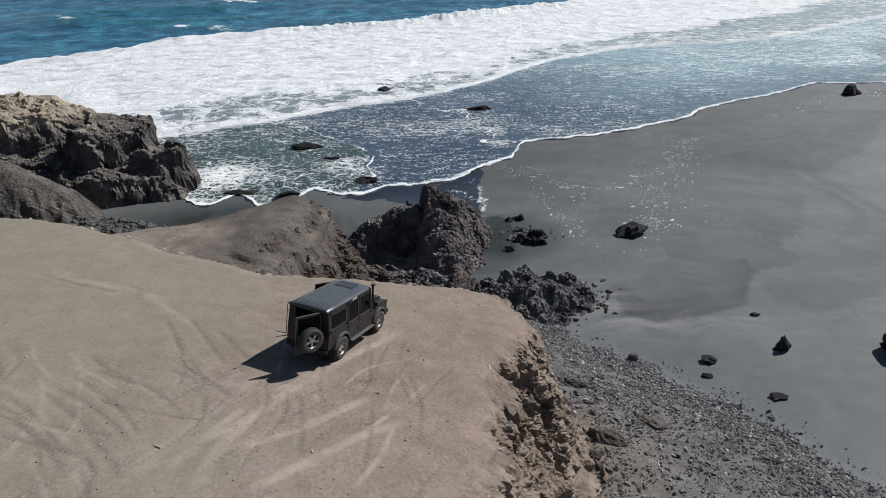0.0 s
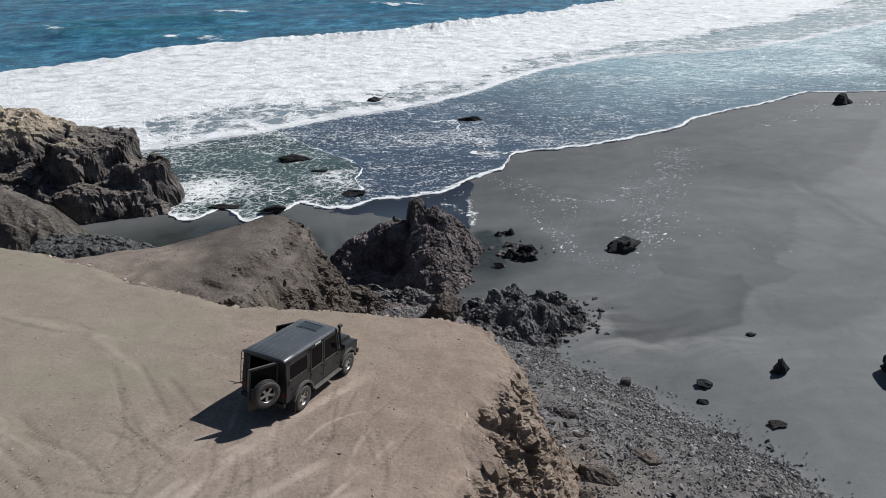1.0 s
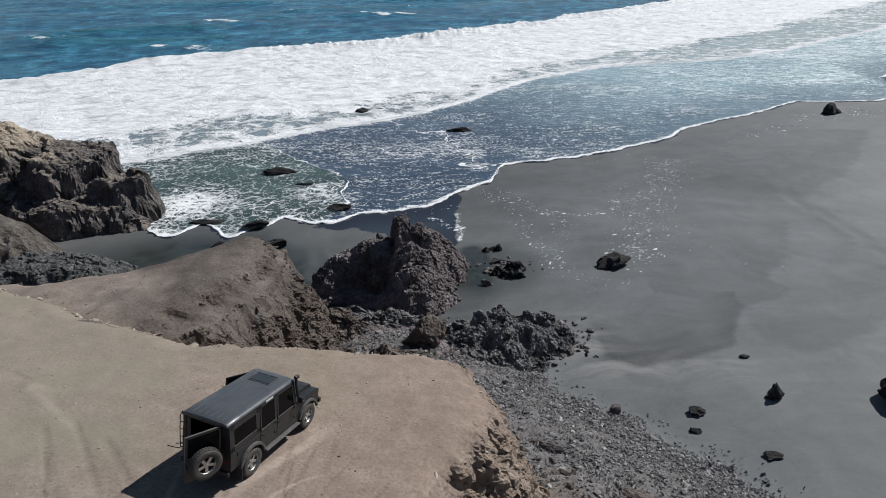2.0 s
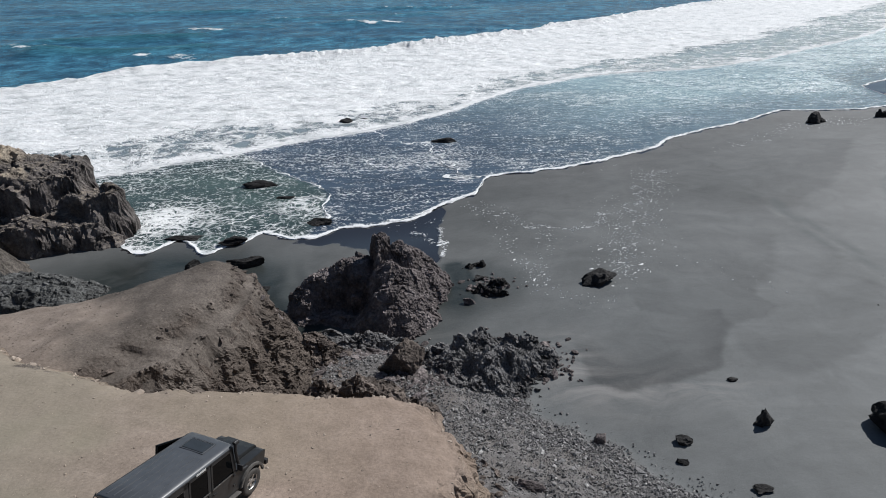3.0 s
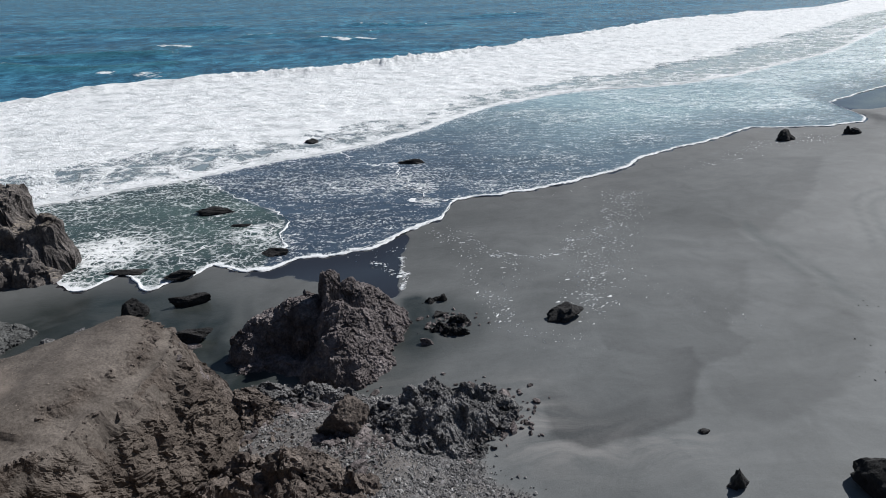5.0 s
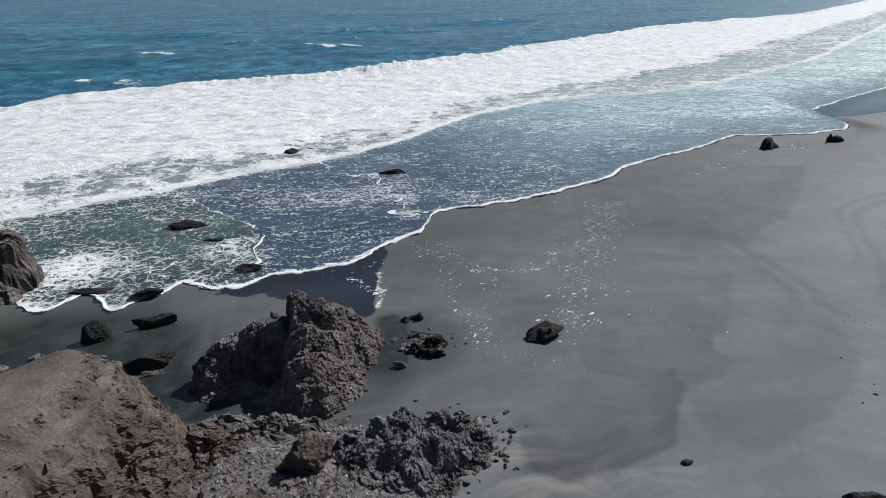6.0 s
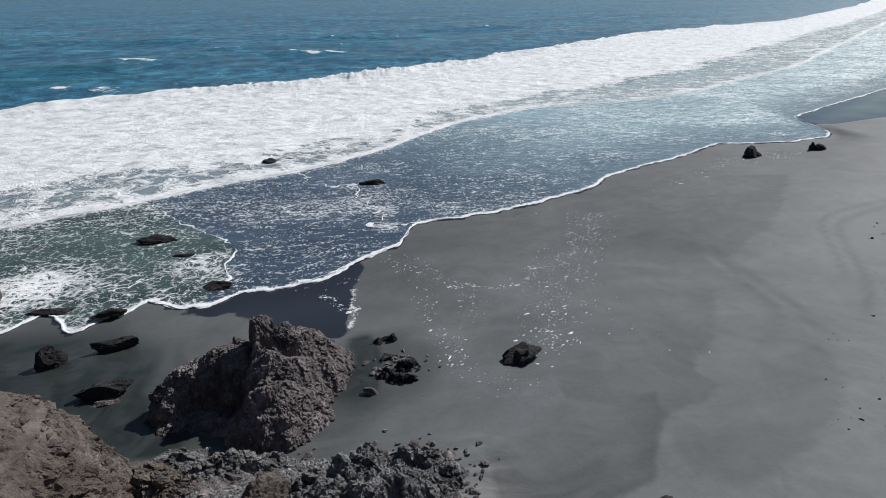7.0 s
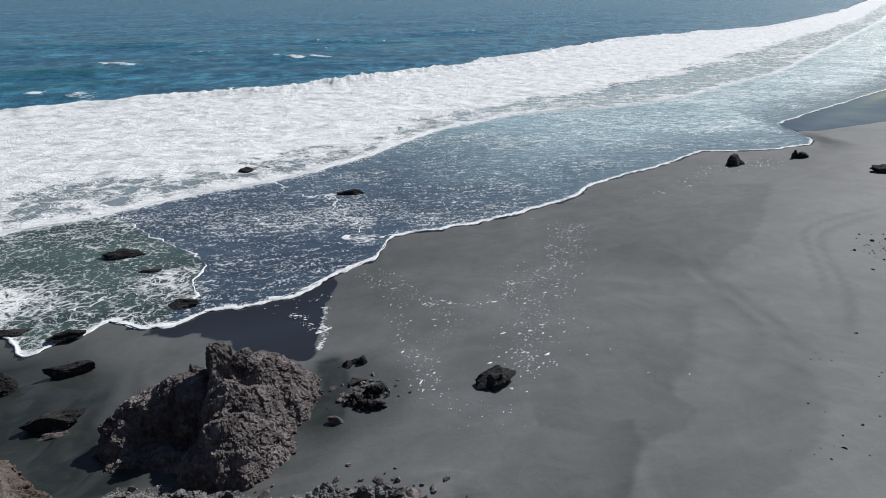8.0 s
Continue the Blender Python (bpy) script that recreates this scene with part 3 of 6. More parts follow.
# wheel marks on the dirt: places in the plan, half width; pale compacted ones, then dark pressed-in ones
MARKS = [([(-7.4, 7.4), (-7.1, 8.5), (-6.8, 9.8), (-6.1, 11.9), (-5.8, 13.1)], 0.17), ([(-7.6, 8.3), (-6.7, 9.2), (-5.6, 10.2), (-4.9, 11.8), (-3.6, 14.1), (-1.5, 17.4)], 0.16), ([(-5.5, 9.1), (-4.1, 10.2), (-2.8, 11.5), (-2.2, 12.2)], 0.13), ([(-4.8, 7.6), (-3.3, 9.1), (-2.3, 10.1), (-1.1, 10.9)], 0.13),
         ([(-5.7, 7.5), (-5.7, 9.1), (-5.4, 10.5)], 0.15), ([(-17.5, 19.9), (-14.8, 18.9), (-12.8, 18.4), (-10.9, 17.7)], 0.16), ([(-6.6, 8.0), (-6.3, 9.4), (-5.6, 11.2)], 0.11), ([(-13.8, 19.3), (-11.2, 17.4), (-9.2, 15.7)], 0.12)]
RUTS = [([(-10.6, 16.4), (-9.3, 14.7), (-7.7, 12.6), (-6.8, 11.8)], 0.10), ([(-9.8, 16.6), (-8.1, 14.5), (-7.0, 13.1)], 0.09), ([(-8.5, 15.8), (-7.1, 14.3), (-6.2, 13.3)], 0.10), ([(-9.9, 15.5), (-8.3, 13.3)], 0.07), ([(-11.4, 11.1), (-9.7, 10.0), (-8.3, 8.8), (-7.3, 7.9)], 0.09), ([(-11.3, 11.4), (-9.6, 10.5), (-7.7, 9.1)], 0.08),
        ([(-10.8, 12.4), (-8.6, 11.5), (-7.0, 10.3)], 0.08), ([(-11.1, 12.0), (-9.0, 10.6), (-7.6, 9.3)], 0.07), ([(-11.1, 9.8), (-9.7, 8.9), (-8.7, 8.0)], 0.08), ([(-12.0, 10.7), (-10.6, 9.9), (-9.2, 8.7)], 0.07), ([(-3.6, 11.4), (-4.0, 12.5), (-4.1, 14.0)], 0.09), ([(-4.4, 11.8), (-3.9, 10.0), (-3.8, 9.0)], 0.09),
        ([(-6.5, 9.9), (-6.8, 10.9), (-7.0, 11.4)], 0.08), ([(-1.7, 14.4), (-1.6, 16.3)], 0.10), ([(-2.9, 14.2), (-2.9, 16.0)], 0.09), ([(-16.3, 19.3), (-14.0, 19.2), (-12.2, 18.4)], 0.10), ([(-17.5, 19.5), (-14.8, 18.5), (-12.8, 18.0)], 0.10), ([(-2.2, 11.5), (-2.1, 10.0), (-2.1, 8.6)], 0.08), ([(-1.3, 13.7), (-0.8, 11.8), (-0.8, 10.1)], 0.08),
        ([(-3.1, 12.0), (-2.6, 12.4), (-2.1, 16.2)], 0.07), ([(-4.9, 12.2), (-4.6, 11.0), (-4.8, 9.6)], 0.07), ([(-5.6, 12.4), (-5.2, 11.2), (-5.3, 10.0)], 0.07)]
mark_rng = random.Random(4)
for k in range(46):
    # a fan of crossing, turning tracks, older and fainter
    x0, y0 = mark_rng.uniform(-14.5, -0.5), mark_rng.uniform(7.2, 14.0)
    a = radians(mark_rng.gauss(-38, 12) if x0 < -8 else mark_rng.gauss(55, 22))
    bend, long = mark_rng.uniform(-0.35, 0.15), mark_rng.uniform(1.6, 4.2)
    line = [(x0, y0), (x0 + 0.5 * long * math.cos(a), y0 + 0.5 * long * math.sin(a)), (x0 + long * math.cos(a + bend), y0 + long * math.sin(a + bend))]
    (MARKS if k % 5 < 2 else RUTS).append((line, mark_rng.uniform(0.035, 0.075)))


def build_bluff():
    xs = spaced([(-140, -40, 2.5), (-40, -18, 0.35), (-18, -13, 0.14), (-13, 4, 0.07), (4, 12.5, 0.16)])
    ys = spaced([(-200, -20, 8), (-20, -6, 0.7), (-6, 6.5, 0.25), (6.5, 19, 0.07), (19, 44, 0.125), (44, 52, 0.3)])
    X, Y = [a.ravel() for a in np.meshgrid(xs, ys)]
    Z, gravel, in_knoll, in_bluff, flat, dk = ground_height(X, Y)
    rows, cols = len(ys), len(xs)
    P = np.stack([X, Y, Z], 1)
    n = grid_normals(P, rows, cols)
    rim = step(0.0, -0.7, edge_distance(X, Y, BLUFF))
    steep = step(0.86, 0.5, n[:, 2]) * np.maximum(in_knoll, in_bluff * (0.04 + 0.96 * rim))
    near = (X > -42) & (Y > 0) & (steep > 0.01)
    push = np.zeros(len(P))
    calm = 0.2
    push[near] = rugged(P[near] * 0.55, 21.0) * steep[near]
    P = P + n * (push * (0.78 - 0.30 * in_bluff) * calm)[:, None]
    n = grid_normals(P, rows, cols)
    push[near] = (0.6 * rugged(P[near] * 1.7, 25.0) + 0.4 * crag(P[near] * 2.0, 27.0)) * steep[near]
    P = P + n * (push * (0.3 - 0.1 * in_bluff) * calm)[:, None]
    q = P * 1.0
    q[:, 2] = 0
    track, rut, along = np.zeros(len(P)), np.zeros(len(P)), np.zeros(len(P))
    near = (X > -20) & (X < 5) & (Y > 4) & (Y < 24)
    for pts, w in MARKS:
        v, a = stroke(X[near], Y[near], pts, w)
        track[near] = np.maximum(track[near], v)
    for pts, w in RUTS:
        v, a = stroke(X[near], Y[near], pts, 0.9 * w)
        along[near] = np.where(v > rut[near], a, along[near])
        rut[near] = np.maximum(rut[near], v)
    on = flat * step(0.15, 0.5, wobble(q * 0.7, 3.0) * 0.5 + 0.55)
    P[:, 2] += (0.008 * track - 0.016 * rut) * flat
    spur = in_knoll * (1 - in_bluff)
    growth = np.clip(0.6 * step(-0.1, 0.5, layers(q * 0.16, 3, 31.0)) * step(2, -4, X) + 0.75 * step(-4.5, -12, X + 0.6 * layers(q * 0.3, 3, 32.0)), 0, 1)
    # leave out what lies under the sand
    keep = (P[:, 2] > np.minimum(sand_height(X, Y), 30) - 1.5) & (np.maximum(in_knoll, in_bluff) > 0.0)
    K = keep.reshape(rows, cols)
    idx = np.arange(rows * cols).reshape(rows, cols)
    use = K[:-1, :-1] | K[1:, :-1] | K[:-1, 1:] | K[1:, 1:]
    quads = np.stack([idx[:-1, :-1], idx[:-1, 1:], idx[1:, 1:], idx[1:, :-1]], -1)[use]
    used = np.unique(quads)
    remap = np.full(rows * cols, -1)
    remap[used] = np.arange(len(used))
    low = ~(np.maximum(in_knoll, in_bluff) > 0.0)
    P[low, 2] -= 0.6
    me = bpy.data.meshes.new("bluff")
    me.from_pydata(P[used].tolist(), [], remap[quads].tolist())
    for key, val in (("track", track * on), ("rut", rut * flat), ("along", along), ("flat", np.maximum(flat, 0.9 * in_knoll * step(-13.0, -17, X + 0.35 * (Y - 30) + 1.5 * layers(q * 0.4, 3, 51.0))) * (1 - steep)), ("spur", spur), ("growth", growth * flat), ("rose", step(-9, 1, X + 0.4 * (Y - 14)) * flat), ("steep", steep)):
        me.attributes.new(key, "FLOAT", "POINT").data.foreach_set("value", val[used].astype(np.float32))
    me.polygons.foreach_set("use_smooth", ((steep * (1 - in_bluff))[quads].max(1) < 0.25).tolist())
    me.materials.append(earth_mat)
    return tagged(new("bluff", me), "tan dirt bluff top with wheel marks and crumbling brown sides", "bluff", kind="structure")


def face_strip(name, rim, reach, spur, amp, fine, seed, label):
    """The broken face below a rim: a sheet laid down over the drop, then pushed out into lumps, blocks and hollows."""
    pts = flow([(*p, 0) for p in rim], 9 * len(rim))
    L = np.array([(p.x, p.y) for p in pts])
    run = np.concatenate([[0], np.cumsum(np.hypot(*np.diff(L, axis=0).T))])
    s = np.arange(0, run[-1], 0.085)
    L = np.stack([np.interp(s, run, L[:, 0]), np.interp(s, run, L[:, 1])], 1)
    T = np.gradient(L, axis=0)
    soft = np.hanning(41) / np.hanning(41).sum()
    T = np.stack([np.convolve(np.pad(T[:, k], 20, mode="edge"), soft, "valid") for k in (0, 1)], 1)
    T /= np.linalg.norm(T, axis=1, keepdims=True)
    D = np.linspace(-0.9, reach, 170)
    X = L[:, :1] + T[:, 1:] * D
    Y = L[:, 1:] - T[:, :1] * D
    Z = ground_height(X.ravel(), Y.ravel())[0].reshape(X.shape)
    S = np.concatenate([np.zeros((len(L), 1)), np.cumsum(np.sqrt(np.diff(X, axis=1) ** 2 + np.diff(Y, axis=1) ** 2 + np.diff(Z, axis=1) ** 2), axis=1)], 1)
    cols = int(np.median(S[:, -1]) / 0.085)
    G = np.zeros((len(L), cols, 3))
    for k in range(len(L)):
        a = np.linspace(0, S[k, -1], cols)
        G[k] = np.stack([np.interp(a, S[k], X[k]), np.interp(a, S[k], Y[k]), np.interp(a, S[k], Z[k])], 1)
    P = G.reshape(-1, 3)
    u = np.tile(np.linspace(0, 1, cols), len(L))
    v = np.repeat(np.linspace(0, 1, len(L)), cols)
    fade = step(0.03 + 0.10 * spur, 0.2 + 0.22 * spur, u + (0.06 + 0.08 * spur) * layers(P * 0.6, 3, seed + 30)) * step(0.02 * spur, 0.04 + 0.30 * spur, v) * step(1.0, 0.96, v)
    out = grid_normals(P, len(L), cols)
    hollow = np.minimum(0.0, layers(P * 0.5, 3, seed + 20) + 0.1)
    rough = crag(P * fine + seed, seed) * amp + 0.9 * amp * hollow + 0.35 * amp * layers(P * fine * 1.3, 4, seed + 7, 0.6)
    P = P + out * (fade * (0.30 + rough))[:, None]
    n = grid_normals(P, len(L), cols)
    n[(n * out).sum(1) < 0] *= -1
    P = P + n * (fade * 0.22 * amp * crag(P * fine * 3.3, seed + 3))[:, None]
    P[:, 2] = np.minimum(P[:, 2], G.reshape(-1, 3)[:, 2] + 0.03 + 0.6 * u)
    P[:, 2] -= 0.06 * (1 - step(0.0, 0.1, u)) + 0.7 * step(0.9, 1.0, u)
    one = np.ones(len(P))
    me = grid_mesh(name, P, len(L), cols, {"steep": fade, "spur": spur * one, "rose": one, "flat": (1 - step(0.05, 0.2, u + 0.08 * layers(P * 1.5, 3, seed + 31))) * (1 - spur)}, smooth=False)
    me.materials.append(earth_mat)
    return tagged(new(name, me), label, "cliff", kind="structure")


build_sand()
build_bluff()
face_strip("bluff_face", BLUFF_RIM, 4.6, 0.0, 0.50, 1.25, 21.0, "crumbling tan and brown earth face below the bluff's rim")
face_strip("spur_face", KNOLL_RIM, 3.8, 1.0, 0.40, 1.5, 25.0, "rough reddish-brown broken rock face of the spur")

# ---- sea ----
FRONT = [(-1500, 88), (-200, 82), (-80, 88), (-50.8, 100.4), (-42.6, 105.2), (-35.4, 108), (-29.5, 112.4), (-26.4, 116.6), (-17.9, 120.7), (-11.3, 124), (-3, 128.3), (5.9, 134.5), (17.8, 147.9), (27.9, 161), (44.2, 173.2), (61.9, 184.4), (87, 187.6), (102, 190.8), (131.5, 206), (165, 229.6), (208, 259), (700, 700), (5200, 5000)]
BACK = [(-1500, 120), (-400, 140), (-135, 160), (-115, 170), (-104, 186), (-92, 203), (-82, 214), (-64, 227), (-44, 234), (-17, 243), (20, 262), (46, 287), (92, 332), (140, 370), (216, 446), (424, 560), (900, 990), (5200, 5250)]
FX, FY = [np.array(v, float) for v in zip(*FRONT)]
BX, BY = [np.array(v, float) for v in zip(*BACK)]


def front_line(x):
    q = np.stack([x * 0.07, x * 0, x * 0 + 5], 1)
    return (np.interp(x, FX, FY) + np.interp(x - 6, FX, FY) + np.interp(x + 6, FX, FY)) / 3 + np.exp(-(x / 300) ** 2) * (0.9 * layers(q, 3, 2.0) + 0.5 * layers(q * 6, 3, 2.5))


def back_line(x):
    q = np.stack([x * 0.05, x * 0, x * 0 + 9], 1)
    return (np.interp(x, BX, BY) + np.interp(x - 15, BX, BY) + np.interp(x + 15, BX, BY)) / 3 + np.exp(-(x / 500) ** 2) * (5.0 * layers(q, 4, 3.0) + 1.6 * layers(q * 5, 3, 4.0))


def water_material():
    """Sea water with foam: dark over black sand at the edge, blue-green further out, lace and flecks where the foam thins."""
    m, nt, b = material("sea_water")
    deep, dens, band, glare_veil, lobe = [field(nt, k) for k in ("deep", "foam", "band", "glare_veil", "lobe")]
    # open sea
    patch = ramp(nt, grain(nt, along_shore(nt, 0.008, 0.03), 1.0, 7, 0.62, 0.6), [(0.36, (0, 0, 0)), (0.64, (1, 1, 1))])
    blue = between(nt, patch, (0.029, 0.110, 0.186), (0.050, 0.176, 0.266))
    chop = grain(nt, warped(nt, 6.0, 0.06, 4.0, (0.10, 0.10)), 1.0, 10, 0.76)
    # wave shading put into the colour: chop troughs darkened, crests lightened
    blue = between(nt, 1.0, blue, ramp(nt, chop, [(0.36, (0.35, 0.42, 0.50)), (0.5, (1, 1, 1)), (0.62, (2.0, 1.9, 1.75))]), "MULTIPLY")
    blue = between(nt, field(nt, "swell"), blue, (0.030, 0.150, 0.140))
    # patterns: flecks, drifts of flecks, lace
    speck = grain(nt, warped(nt, 3.0, 0.22, 4.0, (1.0, 1.15)), 2.3, 4, 0.66)
    dash = grain(nt, warped(nt, 6.0, 0.07, 3.0, (0.30, 1.1)), 1.0, 5, 0.66)
    drift = grain(nt, warped(nt, 12.0, 0.05, 4.0, (0.055, 0.13)), 1.0, 5, 0.62)
    cells = []
    for sc, w in ((0.75, 1.0), (1.9, 0.85)):
        vo = node(nt, "TexVoronoi", Scale=sc)
        vo.feature = "DISTANCE_TO_EDGE"
        nt.links.new(warped(nt, 4.0, 0.25, 6.0, (0.7, 1.0)), vo.inputs["Vector"])
        cells.append(sums(nt, "MULTIPLY", sums(nt, "SUBTRACT", 1.0, sums(nt, "MULTIPLY", vo.outputs["Distance"], 3.4, True)), w))
    lace = sums(nt, "MAXIMUM", cells[0], cells[1])
    open_water = sums(nt, "ADD", sums(nt, "MULTIPLY", speck, 0.56), sums(nt, "ADD", sums(nt, "MULTIPLY", dash, 0.31), sums(nt, "MULTIPLY", drift, 0.12)))
    laced = sums(nt, "ADD", sums(nt, "ADD", sums(nt, "MULTIPLY", lace, 0.19), sums(nt, "MULTIPLY", dash, 0.20)), sums(nt, "ADD", sums(nt, "MULTIPLY", speck, 0.36), sums(nt, "MULTIPLY", drift, 0.24)))
    holes = sums(nt, "ADD", sums(nt, "MULTIPLY", grain(nt, warped(nt, 4.0, 0.15, 4.0, (0.26, 0.32)), 1.0, 4, 0.55, 0.3), 0.72), sums(nt, "ADD", sums(nt, "MULTIPLY", speck, 0.12), sums(nt, "MULTIPLY", lace, 0.14)))
    mixes = []
    for fac, lo, hi in ((lobe, open_water, laced), (band, None, holes)):
        mx = nt.nodes.new("ShaderNodeMix")
        nt.links.new(fac, mx.inputs[0])
        nt.links.new(lo if lo is not None else mixes[0], mx.inputs[2])
        nt.links.new(hi, mx.inputs[3])
        mixes.append(mx.outputs[0])
    over = sums(nt, "SUBTRACT", sums(nt, "ADD", mixes[1], dens), 1.0)
    foam = sums(nt, "MULTIPLY", sums(nt, "ADD", over, 0.03), 9.0, True)
    # shallow water
    green = between(nt, lobe, (0.056, 0.082, 0.116), (0.054, 0.084, 0.078))
    tone = ramp(nt, grain(nt, along_shore(nt, 0.04, 0.12), 1.0, 6, 0.6, 0.8), [(0.3, (0.65, 0.68, 0.72)), (0.5, (1, 1, 1)), (0.7, (1.5, 1.45, 1.4))])
    shallow = between(nt, 1.0, green, tone, "MULTIPLY")
    fine = ramp(nt, sums(nt, "ADD", sums(nt, "MULTIPLY", dash, 0.6), sums(nt, "MULTIPLY", speck, 0.4)), [(0.36, (0.35,) * 3), (0.60, (1,) * 3)])
    # pale wash over the shallows: thin foam, and glare painted into the colour
    shallow = between(nt, sums(nt, "MULTIPLY", glare_veil, fine, True), shallow, (0.40, 0.56, 0.59))
    milky = between(nt, deep, (0.29, 0.335, 0.35), (0.22, 0.29, 0.31))
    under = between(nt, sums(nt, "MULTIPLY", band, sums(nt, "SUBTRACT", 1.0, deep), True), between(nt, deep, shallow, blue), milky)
    under = between(nt, sums(nt, "MULTIPLY", sums(nt, "MULTIPLY", band, glare_veil), 0.6, True), under, (0.52, 0.60, 0.60))
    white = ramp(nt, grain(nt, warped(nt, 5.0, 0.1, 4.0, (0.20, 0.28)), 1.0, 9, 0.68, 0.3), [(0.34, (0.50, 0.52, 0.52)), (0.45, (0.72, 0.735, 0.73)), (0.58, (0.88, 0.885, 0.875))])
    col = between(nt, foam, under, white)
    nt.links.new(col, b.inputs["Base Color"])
    nt.links.new(between(nt, foam, between(nt, deep, (0.12, 0.12, 0.12), (0.22, 0.22, 0.22)), (0.85, 0.85, 0.85)), b.inputs["Roughness"])
    nt.links.new(between(nt, deep, (0.5, 0.5, 0.5), (0.35, 0.35, 0.35)), b.inputs["Specular IOR Level"])
    b.inputs["IOR"].default_value = 1.33
    ripple = grain(nt, along_shore(nt, 0.5, 1.1), 1.0, 7, 0.62, 0.3)
    h = sums(nt, "ADD", sums(nt, "MULTIPLY", ripple, 0.35), sums(nt, "MULTIPLY", sums(nt, "MULTIPLY", chop, deep), 4.0))
    lump = grain(nt, warped(nt, 4.0, 0.12, 4.0, (0.22, 0.32)), 1.0, 8, 0.70, 0.3)
    h = sums(nt, "ADD", h, sums(nt, "MULTIPLY", foam, sums(nt, "ADD", sums(nt, "MULTIPLY", speck, 0.3), sums(nt, "MULTIPLY", sums(nt, "MULTIPLY", lump, band), 2.4))))
    relief(nt, b, h, 0.7, 0.5)
    return m


water_mat = water_material()

# swells and small breakers out at sea: ends in the plan, height, how far they break
SWELLS = [(-170, 268, -146, 250, 1.6, 0.9), (-165, 285, -105, 292, 2.2, 0.25), (-150, 250, -90, 262, 1.8, 0.0), (-118, 328, -96, 308, 1.3, 0.8), (-102, 358, -78, 334, 1.2, 0.8), (-80, 385, 18, 402, 1.6, 0.45), (-42, 356, -20, 338, 1.2, 0.8),
          (-20, 354, -6, 340, 1.0, 0.8), (-20, 460, 60, 450, 1.4, 0.5), (60, 520, 150, 560, 1.4, 0.4), (-260, 420, -120, 440, 1.8, 0.1), (-110, 246, -70, 232, 1.0, 0.6)]


LOBE = [(-33.2, 112.7), (-29, 107.6), (-21.3, 98.7), (-15.5, 93.6), (-12.4, 89.7), (-11.7, 87.3), (-12.1, 83.4), (-11.2, 79.9), (-12.4, 77), (-14, 60), (-90, 60), (-90, 120)]


